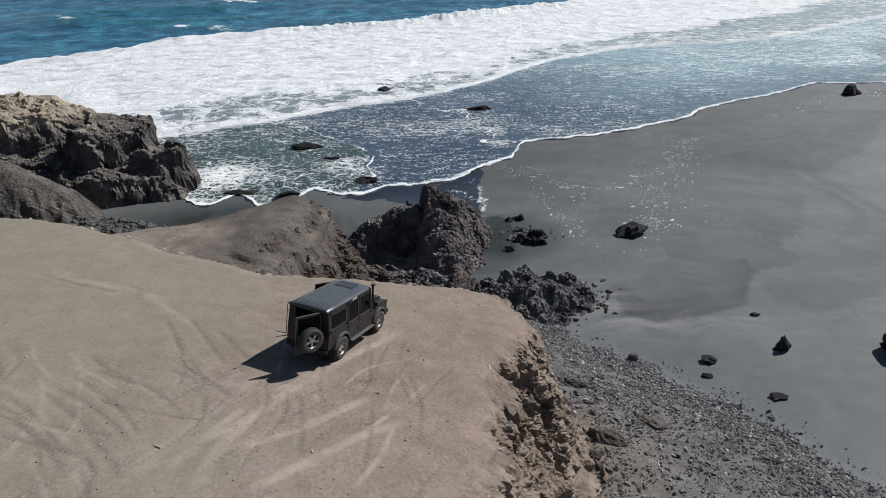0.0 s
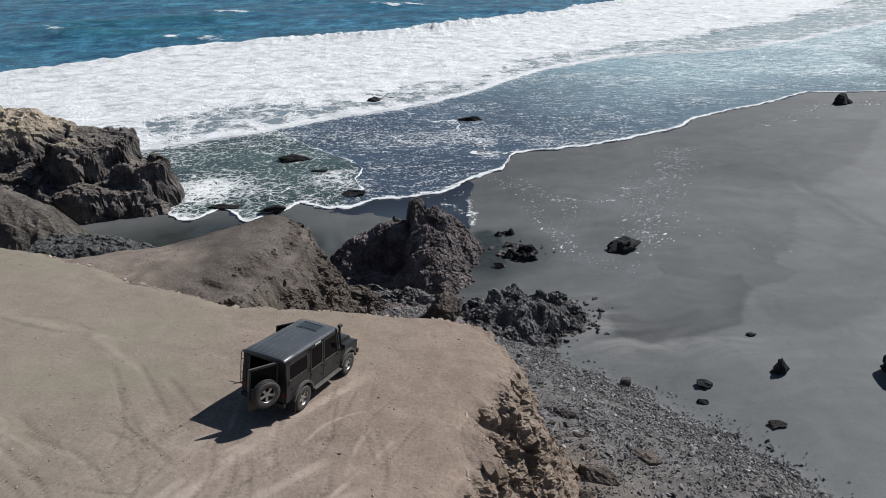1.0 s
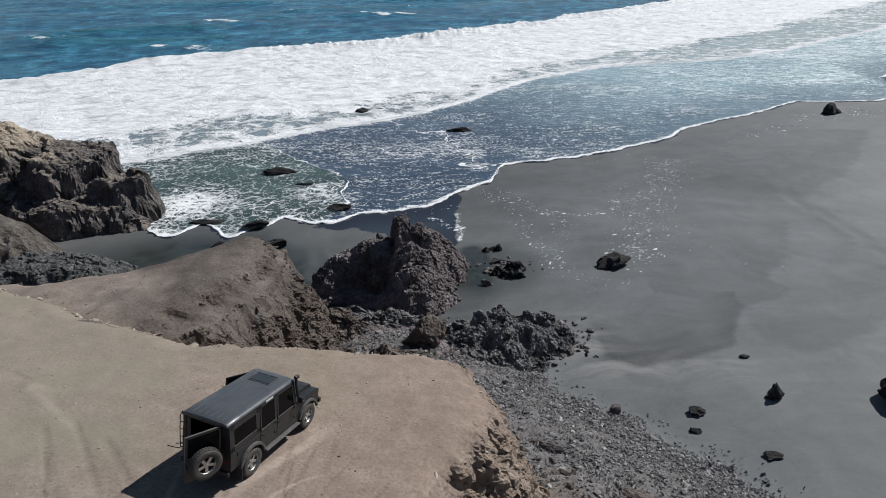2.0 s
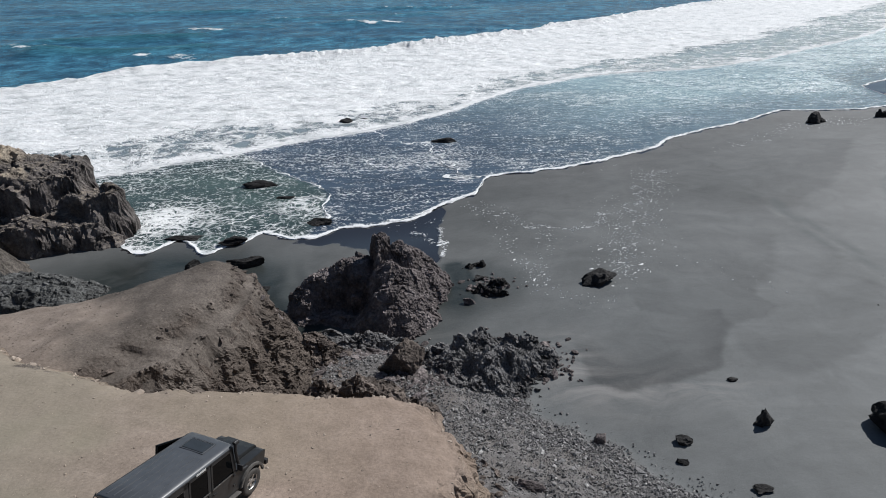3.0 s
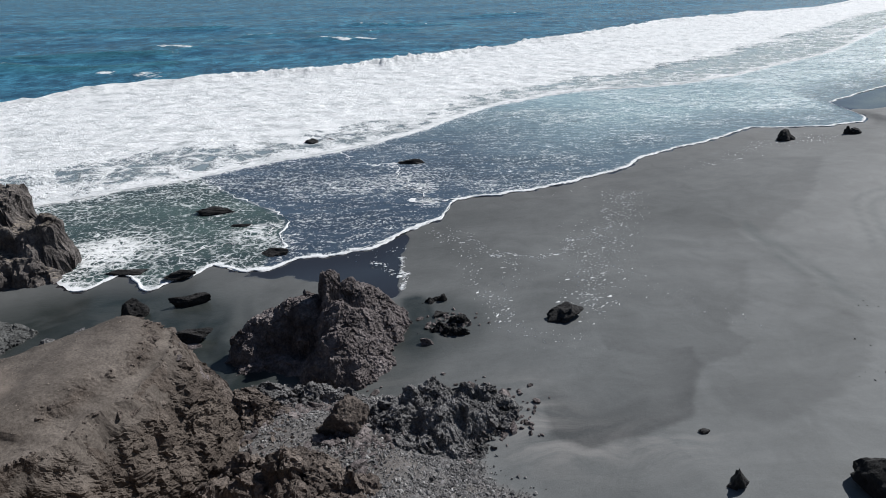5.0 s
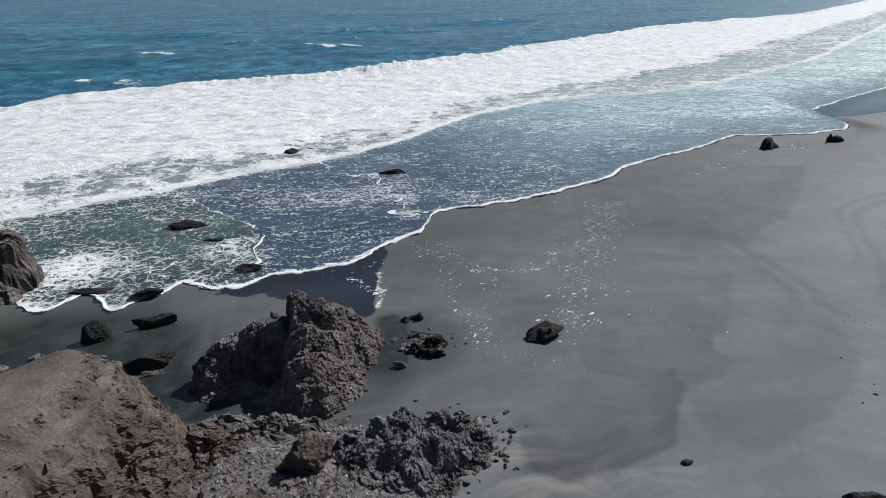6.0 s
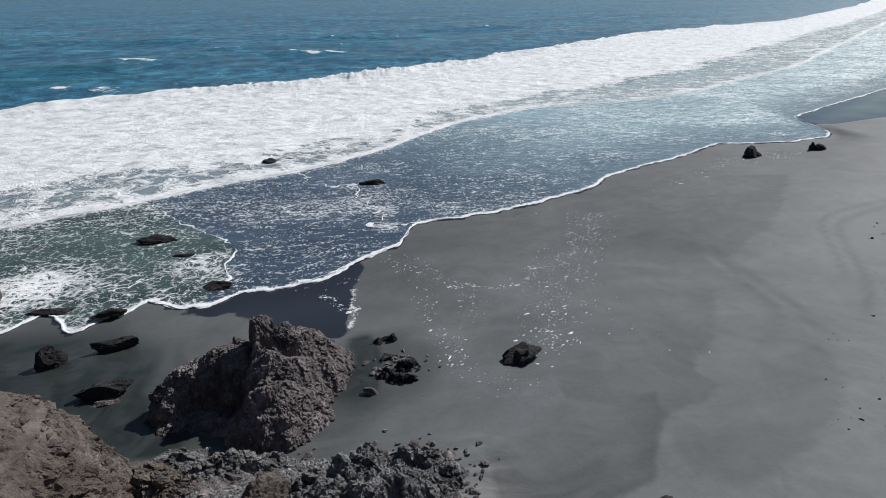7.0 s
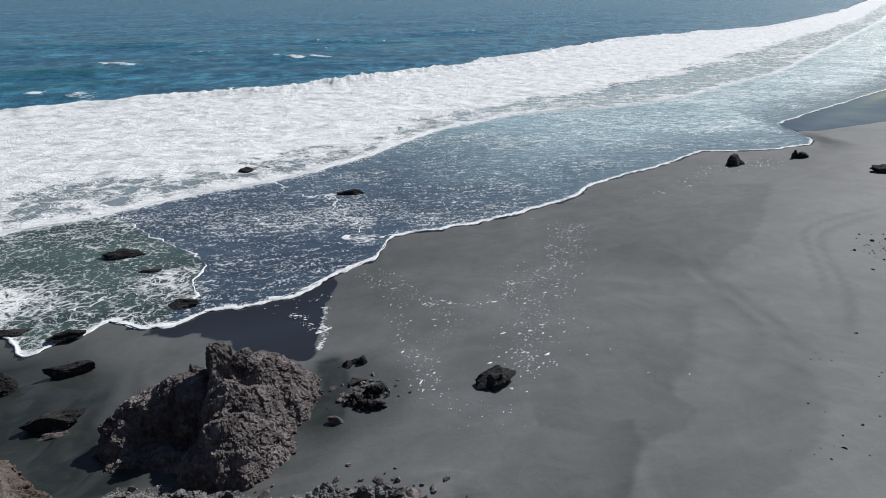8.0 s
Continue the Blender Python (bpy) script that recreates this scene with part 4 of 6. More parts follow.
def build_sea():
    xs = np.concatenate([-np.geomspace(4800, 190, 30), spaced([(-180, -60, 2.0), (-60, 60, 0.5), (60, 140, 1.0), (140, 300, 3)]), np.geomspace(310, 5000, 30)])
    L, F, B = shore_line(xs), front_line(xs), back_line(xs)
    rows, foam, deep, lift = [], [], [], []
    n1, n2, n3 = 110, 84, 150
    for k in range(n1):
        t = k / n1
        rows.append(L + (F - L) * t)
        foam.append(np.full(len(xs), t)), deep.append(0.0 * xs), lift.append(0.05 + 0.12 * t + 0 * xs)
    for k in range(n2):
        t = k / n2
        rows.append(F + (B - F) * t)
        foam.append(np.full(len(xs), 1 + t)), deep.append(0.18 + 0.6 * t + 0 * xs), lift.append(0.3 + 0.5 * t + 0 * xs)
    for k in range(n3):
        t = k / (n3 - 1)
        rows.append(B + 4600 * (0.055 * t + 0.945 * t ** 4.5))
        foam.append(np.full(len(xs), 2 + t)), deep.append(1 + 0 * xs), lift.append(0.8 * np.exp(-t * 30) + 0 * xs)
    Y = np.array(rows)
    X = np.broadcast_to(xs, Y.shape)
    S = np.array(foam).ravel()
    D = np.array(deep).ravel()
    x, y = X.ravel(), Y.ravel()
    q = np.stack([x, y, x * 0], 1)
    lobe = step(-0.6, 0.8, edge_distance(x, y, LOBE)) * (S < 1)
    away = y - shore_line(x)
    # foam thickness by zone
    streaks = layers(q * np.array([0.05, 0.1, 1]), 3, 5.0)
    swash = 0.450 + 0.025 * streaks + lobe * (-0.030 + 0.04 * step(-24, -37, x) * step(92, 78, y) + 0.06 * step(3.5, 0, away)) + 0.10 * step(1.2, 0, away)
    swash += 0.06 * step(0.93, 1.0, S) + 0.03 * step(40, 120, x) * step(10, 26, away) - 0.04 * step(30, 60, x) * step(8, 2, away)
    # strings round the awash rocks and along the seam by the long one
    for cx, cy, r, a in ((8.0, 113, 5, 0.03), (10.5, 101, 3.5, 0.05), (10.5, 94.5, 2.0, 0.12), (7.0, 107, 3.5, 0.04), (-24, 91.5, 5, 0.03), (-18, 86, 4, 0.04), (-12.5, 80, 3, 0.06), (-14.5, 83, 3, 0.05), (-35, 82, 5, 0.10), (22, 101, 4, 0.05), (33, 103, 4, 0.04)):
        swash += a * np.exp(-((x - cx) ** 2 + (y - cy) ** 2) / r ** 2)
    full = np.interp(x, [-60, 20, 80, 140, 230, 400], [1.19, 1.14, 1.19, 1.22, 1.28, 1.35])
    ragged = 0.05 * layers(q * np.array([0.04, 0.07, 1]), 4, 6.0)
    band = 0.520 + 0.25 * step(-0.05, 0.07, S + ragged - full) - 0.05 * step(30, 90, x) * step(0.02, -0.06, S - full) + 0.05 * layers(q * np.array([0.03, 0.06, 1]), 3, 6.0) + 0.12 * step(1.8, 1.95, S)
    edge = (y - back_line(x)) + 11 * layers(q * 0.06, 5, 17.0)
    sea = 0.06 + 0.65 * step(6, -3, edge) + 0.0 * x
    sea += 0.34 * step(80, 5, y - back_line(x)) * step(0.30, 0.75, layers(q * np.array([0.03, 0.07, 1]), 4, 77.0))
    z = np.array(lift).ravel()
    swell = np.zeros(len(x))
    for ax, ay, bx, by, hgt, brk in SWELLS:
        d, t = segment_distance(x + 5 * wobble(q * 0.03, 33), y + 5 * wobble(q * 0.03, 34), ax, ay, bx, by)
        z += np.where(S > 2, hgt * np.exp(-(d / 8) ** 2) * step(0, 6, y - back_line(x)), 0)
        sea += brk * 0.80 * np.exp(-(d / 4.2) ** 2) * (0.75 + 0.6 * layers(q * 0.12, 3, 35.0))
        swell = np.maximum(swell, 0.45 * np.exp(-(d / 7) ** 2) * (S > 2) * step(0.5, 2.0, hgt))
    f = np.where(S < 1, swash, np.where(S < 2, band, sea))
    f += 0.26 * np.exp(-((S - 1.0) / 0.014) ** 2) * (1 - 0.6 * step(20, 80, x)) + 0.25 * np.exp(-(S / 0.010) ** 2)
    # the wide bright run-out along the far beach: thin foam with painted sun glint
    glare_veil = np.where(S < 1, step(5, 90, x) * (0.42 + 0.75 * step(5, 32, away)) + 0.30 * step(0.5, 1.0, S) * step(-10, 30, x), step(0, 60, x) * step(0.04, -0.06, S - full))
    # breaking crest and the swell behind it
    z += 2.0 * np.exp(-((S - 1.955) / 0.04) ** 2) * step(-300, -60, x) * (0.8 + 0.3 * layers(q * 0.04, 2, 9.0) + 0.25 * layers(q * 0.35, 3, 9.5) + 0.22 * layers(q * 1.1, 2, 9.7))
    z += np.where(S > 1, 0.2 * layers(q * 0.22, 4, 10.0) * step(1, 1.1, S) * step(2.5, 2.0, S), 0)
    z += np.where(S > 2, (0.7 * np.sin(((y - 0.55 * x) / 26.0) + 1.6 * wobble(q * 0.012, 11)) + 0.5 * layers(q * np.array([0.02, 0.07, 1]), 3, 12.0)) * step(2, 2.1, S) * step(2.9, 2.5, S), 0)
    z += np.where(S < 1, 0.03 * layers(q * 0.3, 3, 13.0) * S, 0)
    # the spent wave's lobe lies a little over the next
    z += 0.05 * lobe * step(0, 2, away) + 0.12
    z = np.maximum(z, np.where(S < 0.02, 0.14, z))
    me = grid_mesh("sea", np.stack([x, y, z], 1), len(Y), len(xs), {"foam": np.clip(f, 0, 1.3), "deep": D, "glare_veil": np.clip(glare_veil, 0, 1), "swell": swell, "lobe": lobe, "band": step(0.97, 1.01, S)})
    me.materials.append(water_mat)
    return tagged(new("sea", me), "blue-green sea with a broad band of white breaking surf", "sea", kind="structure")


build_sea()


def foam_material():
    m, nt, b = material("sea_foam")
    v = coords(nt)
    nt.links.new(ramp(nt, grain(nt, v, 3.0, 6, 0.7), [(0.3, (0.6, 0.62, 0.62)), (0.6, (0.86, 0.86, 0.85))]), b.inputs["Base Color"])
    b.inputs["Roughness"].default_value = 0.8
    b.inputs["Subsurface Weight"].default_value = 0.0
    relief(nt, b, grain(nt, v, 9, 5, 0.7), 0.6, 0.05)
    return m


foam_mat = foam_material()


def foam_line(name, pts, width, label, height=0.07, seed=1.0, sway=0.0):
    """A low ragged ridge of foam lying along a line."""
    P = np.array([tuple(p) for p in pts], float)
    P[:, :2] += sway * np.stack([layers(P * 0.55, 3, seed + 5), layers(P * 0.55, 3, seed + 6)], 1)
    tang = np.gradient(P[:, :2], axis=0)
    tang /= np.linalg.norm(tang, axis=1, keepdims=True) + 1e-9
    nor = np.stack([-tang[:, 1], tang[:, 0]], 1)
    w = width * np.clip(0.5 + 0.95 * layers(P * 0.35, 3, seed), 0.05, 2.2)
    rag = 0.35 * width * layers(P * 1.3, 3, seed + 2)
    verts = []
    prof = ((-1.0, 0.0), (-0.55, 0.75), (0.1, 1.0), (0.6, 0.55), (1.0, 0.0))
    for s, hgt in prof:
        rg = rag * (1 if abs(s) == 1 else 0.5)
        xy = P[:, :2] + nor * (s * w + rg)[:, None]
        zz = P[:, 2] + hgt * height * (0.6 + 0.6 * layers(P * 2.0, 2, seed + s)) - (0.04 if hgt == 0 else 0)
        verts.append(np.column_stack([xy, zz]))
    V = np.concatenate(verts)
    me = grid_mesh(name, V, len(prof), len(P))
    me.materials.append(foam_mat)
    return tagged(new(name, me), label, "foam", kind="stuff")


lx = np.concatenate([spaced([(-35, 140, 0.22)]), np.arange(140.5, 260, 1.0)])
foam_line("foam_edge", np.column_stack([lx, shore_line(lx) + 0.05, 0 * lx + 0.20]), 0.24, "white foam line along the edge of the swash", 0.12, 1.0, 0.22)
fx = np.arange(-60, 300, 0.4)
foam_line("foam_front", np.column_stack([fx, front_line(fx), 0 * fx + 0.36]), 0.36, "white foam front of a spent wave running up the beach", 0.22, 3.0)


def streak_line(pts, count, width, seed, sway=0.5, level=0.30):
    foam_line("foam_streak", [Vector((p.x, p.y, level)) for p in flow([(*p, 0) for p in pts], count)], width, "thin white foam seam on shallow water", 0.05, seed, sway)


streak_line([(-36, 113.5), (-33.2, 112.2), (-29, 107.6), (-21.3, 98.7), (-15.5, 93.6), (-12.4, 89.7), (-11.7, 87.3), (-12.1, 83.4), (-11.2, 79.9), (-12, 77.8)], 360, 0.20, 5.0)
streak_line([(14.6, 95.2), (12.5, 94.4), (10, 94.3), (7.6, 95.4)], 90, 0.85, 7.0, 0.5)
streak_line([(-1.5, 77.6), (1.7, 78.8), (4.2, 81.2), (7.4, 84.2), (10.5, 86.8)], 160, 0.42, 17.0, 0.3)
streak_line([(11, 95.3), (9.2, 98.5), (7.4, 102), (5.6, 107), (5.1, 114.2), (-0.1, 115.9), (-4.4, 119.4), (-6.5, 124)], 300, 0.17, 8.0, 1.6)
streak_line([(-26, 78), (-22, 81), (-17, 82), (-14, 85), (-16, 88.5)], 160, 0.12, 15.0, 1.2)

# ---- rocks ----
basalt = rock_material("basalt", (0.058, 0.048, 0.047), (0.175, 0.149, 0.144), (0.33, 0.288, 0.278))
basalt_black = rock_material("black_basalt", (0.011, 0.0105, 0.0105), (0.027, 0.0255, 0.025), (0.062, 0.058, 0.055))
headland_rock = rock_material("headland_rock", (0.06, 0.052, 0.049), (0.15, 0.132, 0.123), (0.26, 0.232, 0.212), 0.6, (0.40, 0.335, 0.255), 9.0)
slope_rock = rock_material("slope_rock", (0.075, 0.065, 0.056), (0.125, 0.110, 0.095), (0.19, 0.167, 0.145), 0.8)
shelf_rock = rock_material("shelf_rock", (0.050, 0.050, 0.049), (0.118, 0.119, 0.115), (0.205, 0.206, 0.20))
grey_rock = rock_material("grey_rock", (0.065, 0.063, 0.063), (0.18, 0.174, 0.172), (0.33, 0.322, 0.315))
brown_rock = rock_material("brown_rock", (0.062, 0.049, 0.042), (0.155, 0.126, 0.108), (0.26, 0.217, 0.186))


def floor_at(x, y):
    """Height of the ground under a place."""
    h, *_ = ground_height(np.array([x], float), np.array([y], float))
    return float(h[0])


def peaks_height(x, y, peaks):
    """The hull of several worn cones: x, y, height, reach along, reach across, turn, sharpness."""
    h = np.full(len(x), -2.0)
    for px, py, top, rx, ry, turn, sharp in peaks:
        c, s = math.cos(radians(turn)), math.sin(radians(turn))
        u, v = ((x - px) * c + (y - py) * s) / rx, (-(x - px) * s + (y - py) * c) / ry
        d = np.sqrt(u * u + v * v)
        h = np.maximum(h, top * (1 - np.clip(d, 0, 1.4) ** sharp))
    return h


def mound(name, centre, size, peaks, mat, seed, label, category="rock", amp=0.6, fine=1.0, cells=170, sink=0.8, kind="", group="", ribs=False, ledges=0.0):
    """A crag standing on the ground: worn peaks, then broken by blocks and cracks pushed out along its face."""
    cx, cy = centre
    xs = np.linspace(-size[0], size[0], cells)
    ys = np.linspace(-size[1], size[1], max(24, int(cells * size[1] / size[0])))
    X, Y = [a.ravel() for a in np.meshgrid(xs, ys)]
    q = np.stack([X, Y, X * 0], 1)
    warp = 0.10 * min(size)
    wx, wy = X + warp * layers(q * (2.2 / min(size)), 3, seed), Y + warp * layers(q * (2.2 / min(size)), 3, seed + 4)
    Z = peaks_height(wx, wy, peaks)
    if ledges:
        zt = Z / ledges + 0.55 * layers(q * 0.12, 3, seed + 9)
        fr = zt - np.floor(zt)
        Z = np.where(Z > 0, 0.7 * Z + 0.3 * (ledges * (np.floor(zt) + step(0.5, 0.95, fr)) - 0.55 * ledges * layers(q * 0.12, 3, seed + 9)), Z)
    P = np.stack([X, Y, Z], 1)
    for turn in range(2):
        n = grid_normals(P, len(ys), len(xs))
        if turn == 0:
            face = rugged(P * fine * np.array([1.0, 1.0, 0.5]) + seed * 3.1, seed) * (0.3 + 0.7 * step(0.95, 0.5, n[:, 2])) if ribs else crag(P * fine + seed * 3.1, seed)
            P = P + n * (amp * face)[:, None]
        else:
            P = P + n * (0.15 * amp * crag(P * fine * 3.0, seed + 6))[:, None]
    P[:, 2] += ground_height(X + cx, Y + cy)[0] - 0.15
    keep = (Z > -sink).reshape(len(ys), len(xs))
    idx = np.arange(len(P)).reshape(len(ys), len(xs))
    use = keep[:-1, :-1] | keep[1:, 1:] | keep[1:, :-1] | keep[:-1, 1:]
    quads = np.stack([idx[:-1, :-1], idx[:-1, 1:], idx[1:, 1:], idx[1:, :-1]], -1)[use]
    used = np.unique(quads)
    remap = np.full(len(P), -1)
    remap[used] = np.arange(len(used))
    me = bpy.data.meshes.new(name)
    me.from_pydata(P[used].tolist(), [], remap[quads].tolist())
    me.materials.append(mat)
    ob = new(name, me)
    ob.location = (cx, cy, 0)
    return tagged(ob, label, category, group, kind)


def boulder(name, place, size, mat, seed, label, turn=0.0, detail=4, amp=0.22, sink=0.3, group="", z=None):
    """A loose rock: a lump cut by facets, sunk a little into what it lies on."""
    bm = bmesh.new()
    bmesh.ops.create_icosphere(bm, subdivisions=detail, radius=1.0)
    V = np.array([v.co[:] for v in bm.verts])
    rng = np.random.default_rng(int(seed * 100))
    V = V * (1 + 0.25 * layers(V * 0.9 + seed * 5.3, 2, seed))[:, None]
    for k in range(13):
        n = rng.standard_normal(3) * (1, 1, 0.8)
        n /= np.linalg.norm(n)
        over = np.maximum(0, V @ n - rng.uniform(0.5, 0.86))
        V = V - over[:, None] * n
    V = V * 1.22 * (1 + 1.5 * amp * crag(V * 1.5 + seed * 2.7, seed + 1))[:, None]
    V = V * np.array(size)
    for v, c in zip(bm.verts, V):
        v.co = c
    me = bpy.data.meshes.new(name)
    bm.to_mesh(me)
    bm.free()
    me.materials.append(mat)
    ob = new(name, me)
    base = floor_at(*place) if z is None else z
    ob.matrix_world = pose(place[0], place[1], base + size[2] * (1 - 2 * sink) * 0.9, 0, 0, turn)
    return tagged(ob, label, "rock", group)


# the stack standing on the beach
mound("crag", (-1.6, 51.8), (12.5, 10.0),
      [(0.6, 2.6, 8.2, 1.7, 1.6, 0, 2.8), (1.9, 3.5, 6.9, 3.2, 2.8, 45, 1.7), (3.0, 4.4, 5.8, 6.0, 4.6, 45, 1.2), (1.6, 1.2, 5.9, 4.3, 3.7, 0, 1.5), (1.6, -1.6, 4.2, 4.2, 4.2, 0, 1.9), (-2.2, 2.0, 5.6, 4.8, 1.9, 8, 3.2), (-4.8, 1.7, 4.2, 4.4, 1.8, 8, 3.2), (-7.0, 0.9, 2.9, 3.0, 1.7, 8, 3.0), (-3.6, -0.8, 0.9, 5.6, 2.4, 0, 1.3)],
      basalt, 3.0, "tall jagged dark basalt crag rising from the black sand", "rock", amp=0.42, fine=1.5, cells=400)
# headland at the far side of the cove
mound("headland", (-59.2, 79), (30, 17),
      [(-10, 3, 12.2, 18.0, 8.5, 2, 9.0), (9, 1.5, 9.6, 7.6, 7.0, 0, 12.0), (16.6, -0.3, 7.2, 4.6, 6.0, 0, 11.0), (10, -5.0, 4.6, 10.0, 4.2, -3, 4.0), (-14, -5, 8.8, 13, 5, 0, 6.0), (-2, -4.0, 6.6, 7, 5, 0, 5.0)],
      headland_rock, 5.0, "rugged dark rock headland with a sandy flat top beside the surf", "rock", amp=1.25, fine=0.42, cells=360, ledges=4.0)
mound("rock_slope", (-57, 62), (22, 9), [(-4, 0, 10.5, 18.5, 7.5, 0, 2.2)], slope_rock, 8.0, "rounded brown rock slope beside the cove", "rock", amp=0.5, fine=0.5, cells=200, ribs=True)
mound("cobbled_shelf", (-42.0, 59.0), (10.5, 6.5), [(0, 0, 2.4, 9, 4.5, 0, 3.0), (3, -1, 1.8, 6, 3.5, 0, 3)], shelf_rock, 9.0, "low shelf of grey cracked rock at the spur's foot", "rock", amp=0.5, fine=1.1, cells=200)
# broken rock in the gully and along its mouth
mound("rock_outcrop", (9.6, 41.0), (6.5, 4.2), [(-2.0, 0.5, 2.3, 2.2, 1.6, 20, 1.3), (0.2, 0.7, 1.9, 1.6, 1.3, 0, 1.3), (1.8, 0.5, 2.0, 1.7, 1.3, 0, 1.3), (3.3, 0.3, 1.3, 1.5, 1.1, 0, 1.3), (0, -1.2, 1.3, 4.2, 1.9, 0, 1.4), (2.3, -1.4, 1.0, 1.8, 1.3, 0, 1.3)],
      grey_rock, 11.0, "jagged dark rock outcrop at the edge of the sand", amp=0.5, fine=1.9, cells=240)
mound("rock_outcrop", (4.9, 40.8), (4.6, 3.4), [(0.9, 0.3, 2.0, 2.0, 1.6, 0, 1.3), (-1.0, 0.0, 1.5, 1.6, 1.3, 0, 1.3), (-2.2, -0.4, 1.2, 1.6, 1.3, 0, 1.3)], grey_rock, 12.0, "jagged dark rock outcrop at the edge of the sand", amp=0.48, fine=1.9, cells=180)
mound("rock_outcrop", (-3.4, 43.6), (6.0, 3.6), [(-1.9, 0, 2.2, 3.2, 2.2, 0, 1.4), (0.2, 0.8, 1.9, 1.6, 1.3, 20, 1.3), (1.8, 0.3, 1.8, 2.6, 1.7, 0, 1.4), (3.4, 0.9, 1.2, 1.8, 1.3, 0, 1.3)], grey_rock, 13.0, "low grey broken rock between spur and crag", amp=0.5, fine=1.8, cells=210)
mound("rock_outcrop", (-0.9, 32.4), (7.4, 4.6), [(-4.6, -0.8, 1.7, 2.0, 1.6, 10, 1.3), (-3.2, 0.6, 2.0, 2.0, 1.6, 10, 1.3), (-2.8, -1.0, 1.9, 2.0, 1.5, 10, 1.3), (-0.6, -0.2, 2.4, 2.2, 1.7, 20, 1.3), (1.4, 0.3, 2.1, 1.9, 1.6, 0, 1.3), (3.0, 0.0, 1.4, 1.6, 1.3, 0, 1.3), (0.5, -1.5, 1.3, 3.0, 1.5, 0, 1.4)], brown_rock, 14.0, "brown weathered rock outcrop in the gully", amp=0.5, fine=1.7, cells=220)
mound("rock_outcrop", (-6.2, 41.0), (3.6, 3.4), [(0, 0, 2.4, 2.6, 2.6, 0, 1.5)], brown_rock, 16.0, "brown broken rock below the spur", amp=0.5, fine=1.7, cells=150)
mound("rock_outcrop", (10.2, 54.2), (3.0, 2.4), [(-1.3, 0.3, 0.9, 1.3, 0.8, 20, 1.2), (0.6, 1.0, 1.1, 1.5, 0.7, 25, 1.2), (0.9, -0.9, 0.9, 1.1, 0.8, -20, 1.2), (-0.3, -0.5, 0.8, 1.4, 0.8, 0, 1.2)], basalt_black, 41.0, "low jagged wet black rocks beside the crag", amp=0.45, fine=1.6, cells=130)
mound("rock_outcrop", (8.7, 60.6), (1.8, 1.2), [(-0.4, 0, 0.6, 0.9, 0.6, 10, 1.2), (0.6, 0.2, 0.5, 0.8, 0.5, 0, 1.2)], basalt_black, 43.0, "low jagged wet black rocks beside the crag", amp=0.3, fine=2.0, cells=90)
mound("rock_outcrop", (7.2, 38.4), (6.0, 3.2), [(-2.6, 0.6, 1.6, 2.2, 1.6, 0, 1.3), (0.2, 0.2, 1.9, 2.0, 1.5, 20, 1.3), (2.4, 0.5, 1.7, 2.0, 1.5, 0, 1.3), (4.0, 1.0, 1.2, 1.4, 1.2, 0, 1.3), (0.5, -1.2, 1.0, 4.0, 1.5, 0, 1.4)],
      grey_rock, 47.0, "jagged dark rock mass on the upper edge of the gravel", amp=0.5, fine=1.9, cells=250)
boulder("boulder", (1.3, 38.3), (1.6, 1.35, 1.75), brown_rock, 15.0, "large dark brown boulder casting a black shadow", 20, 5)

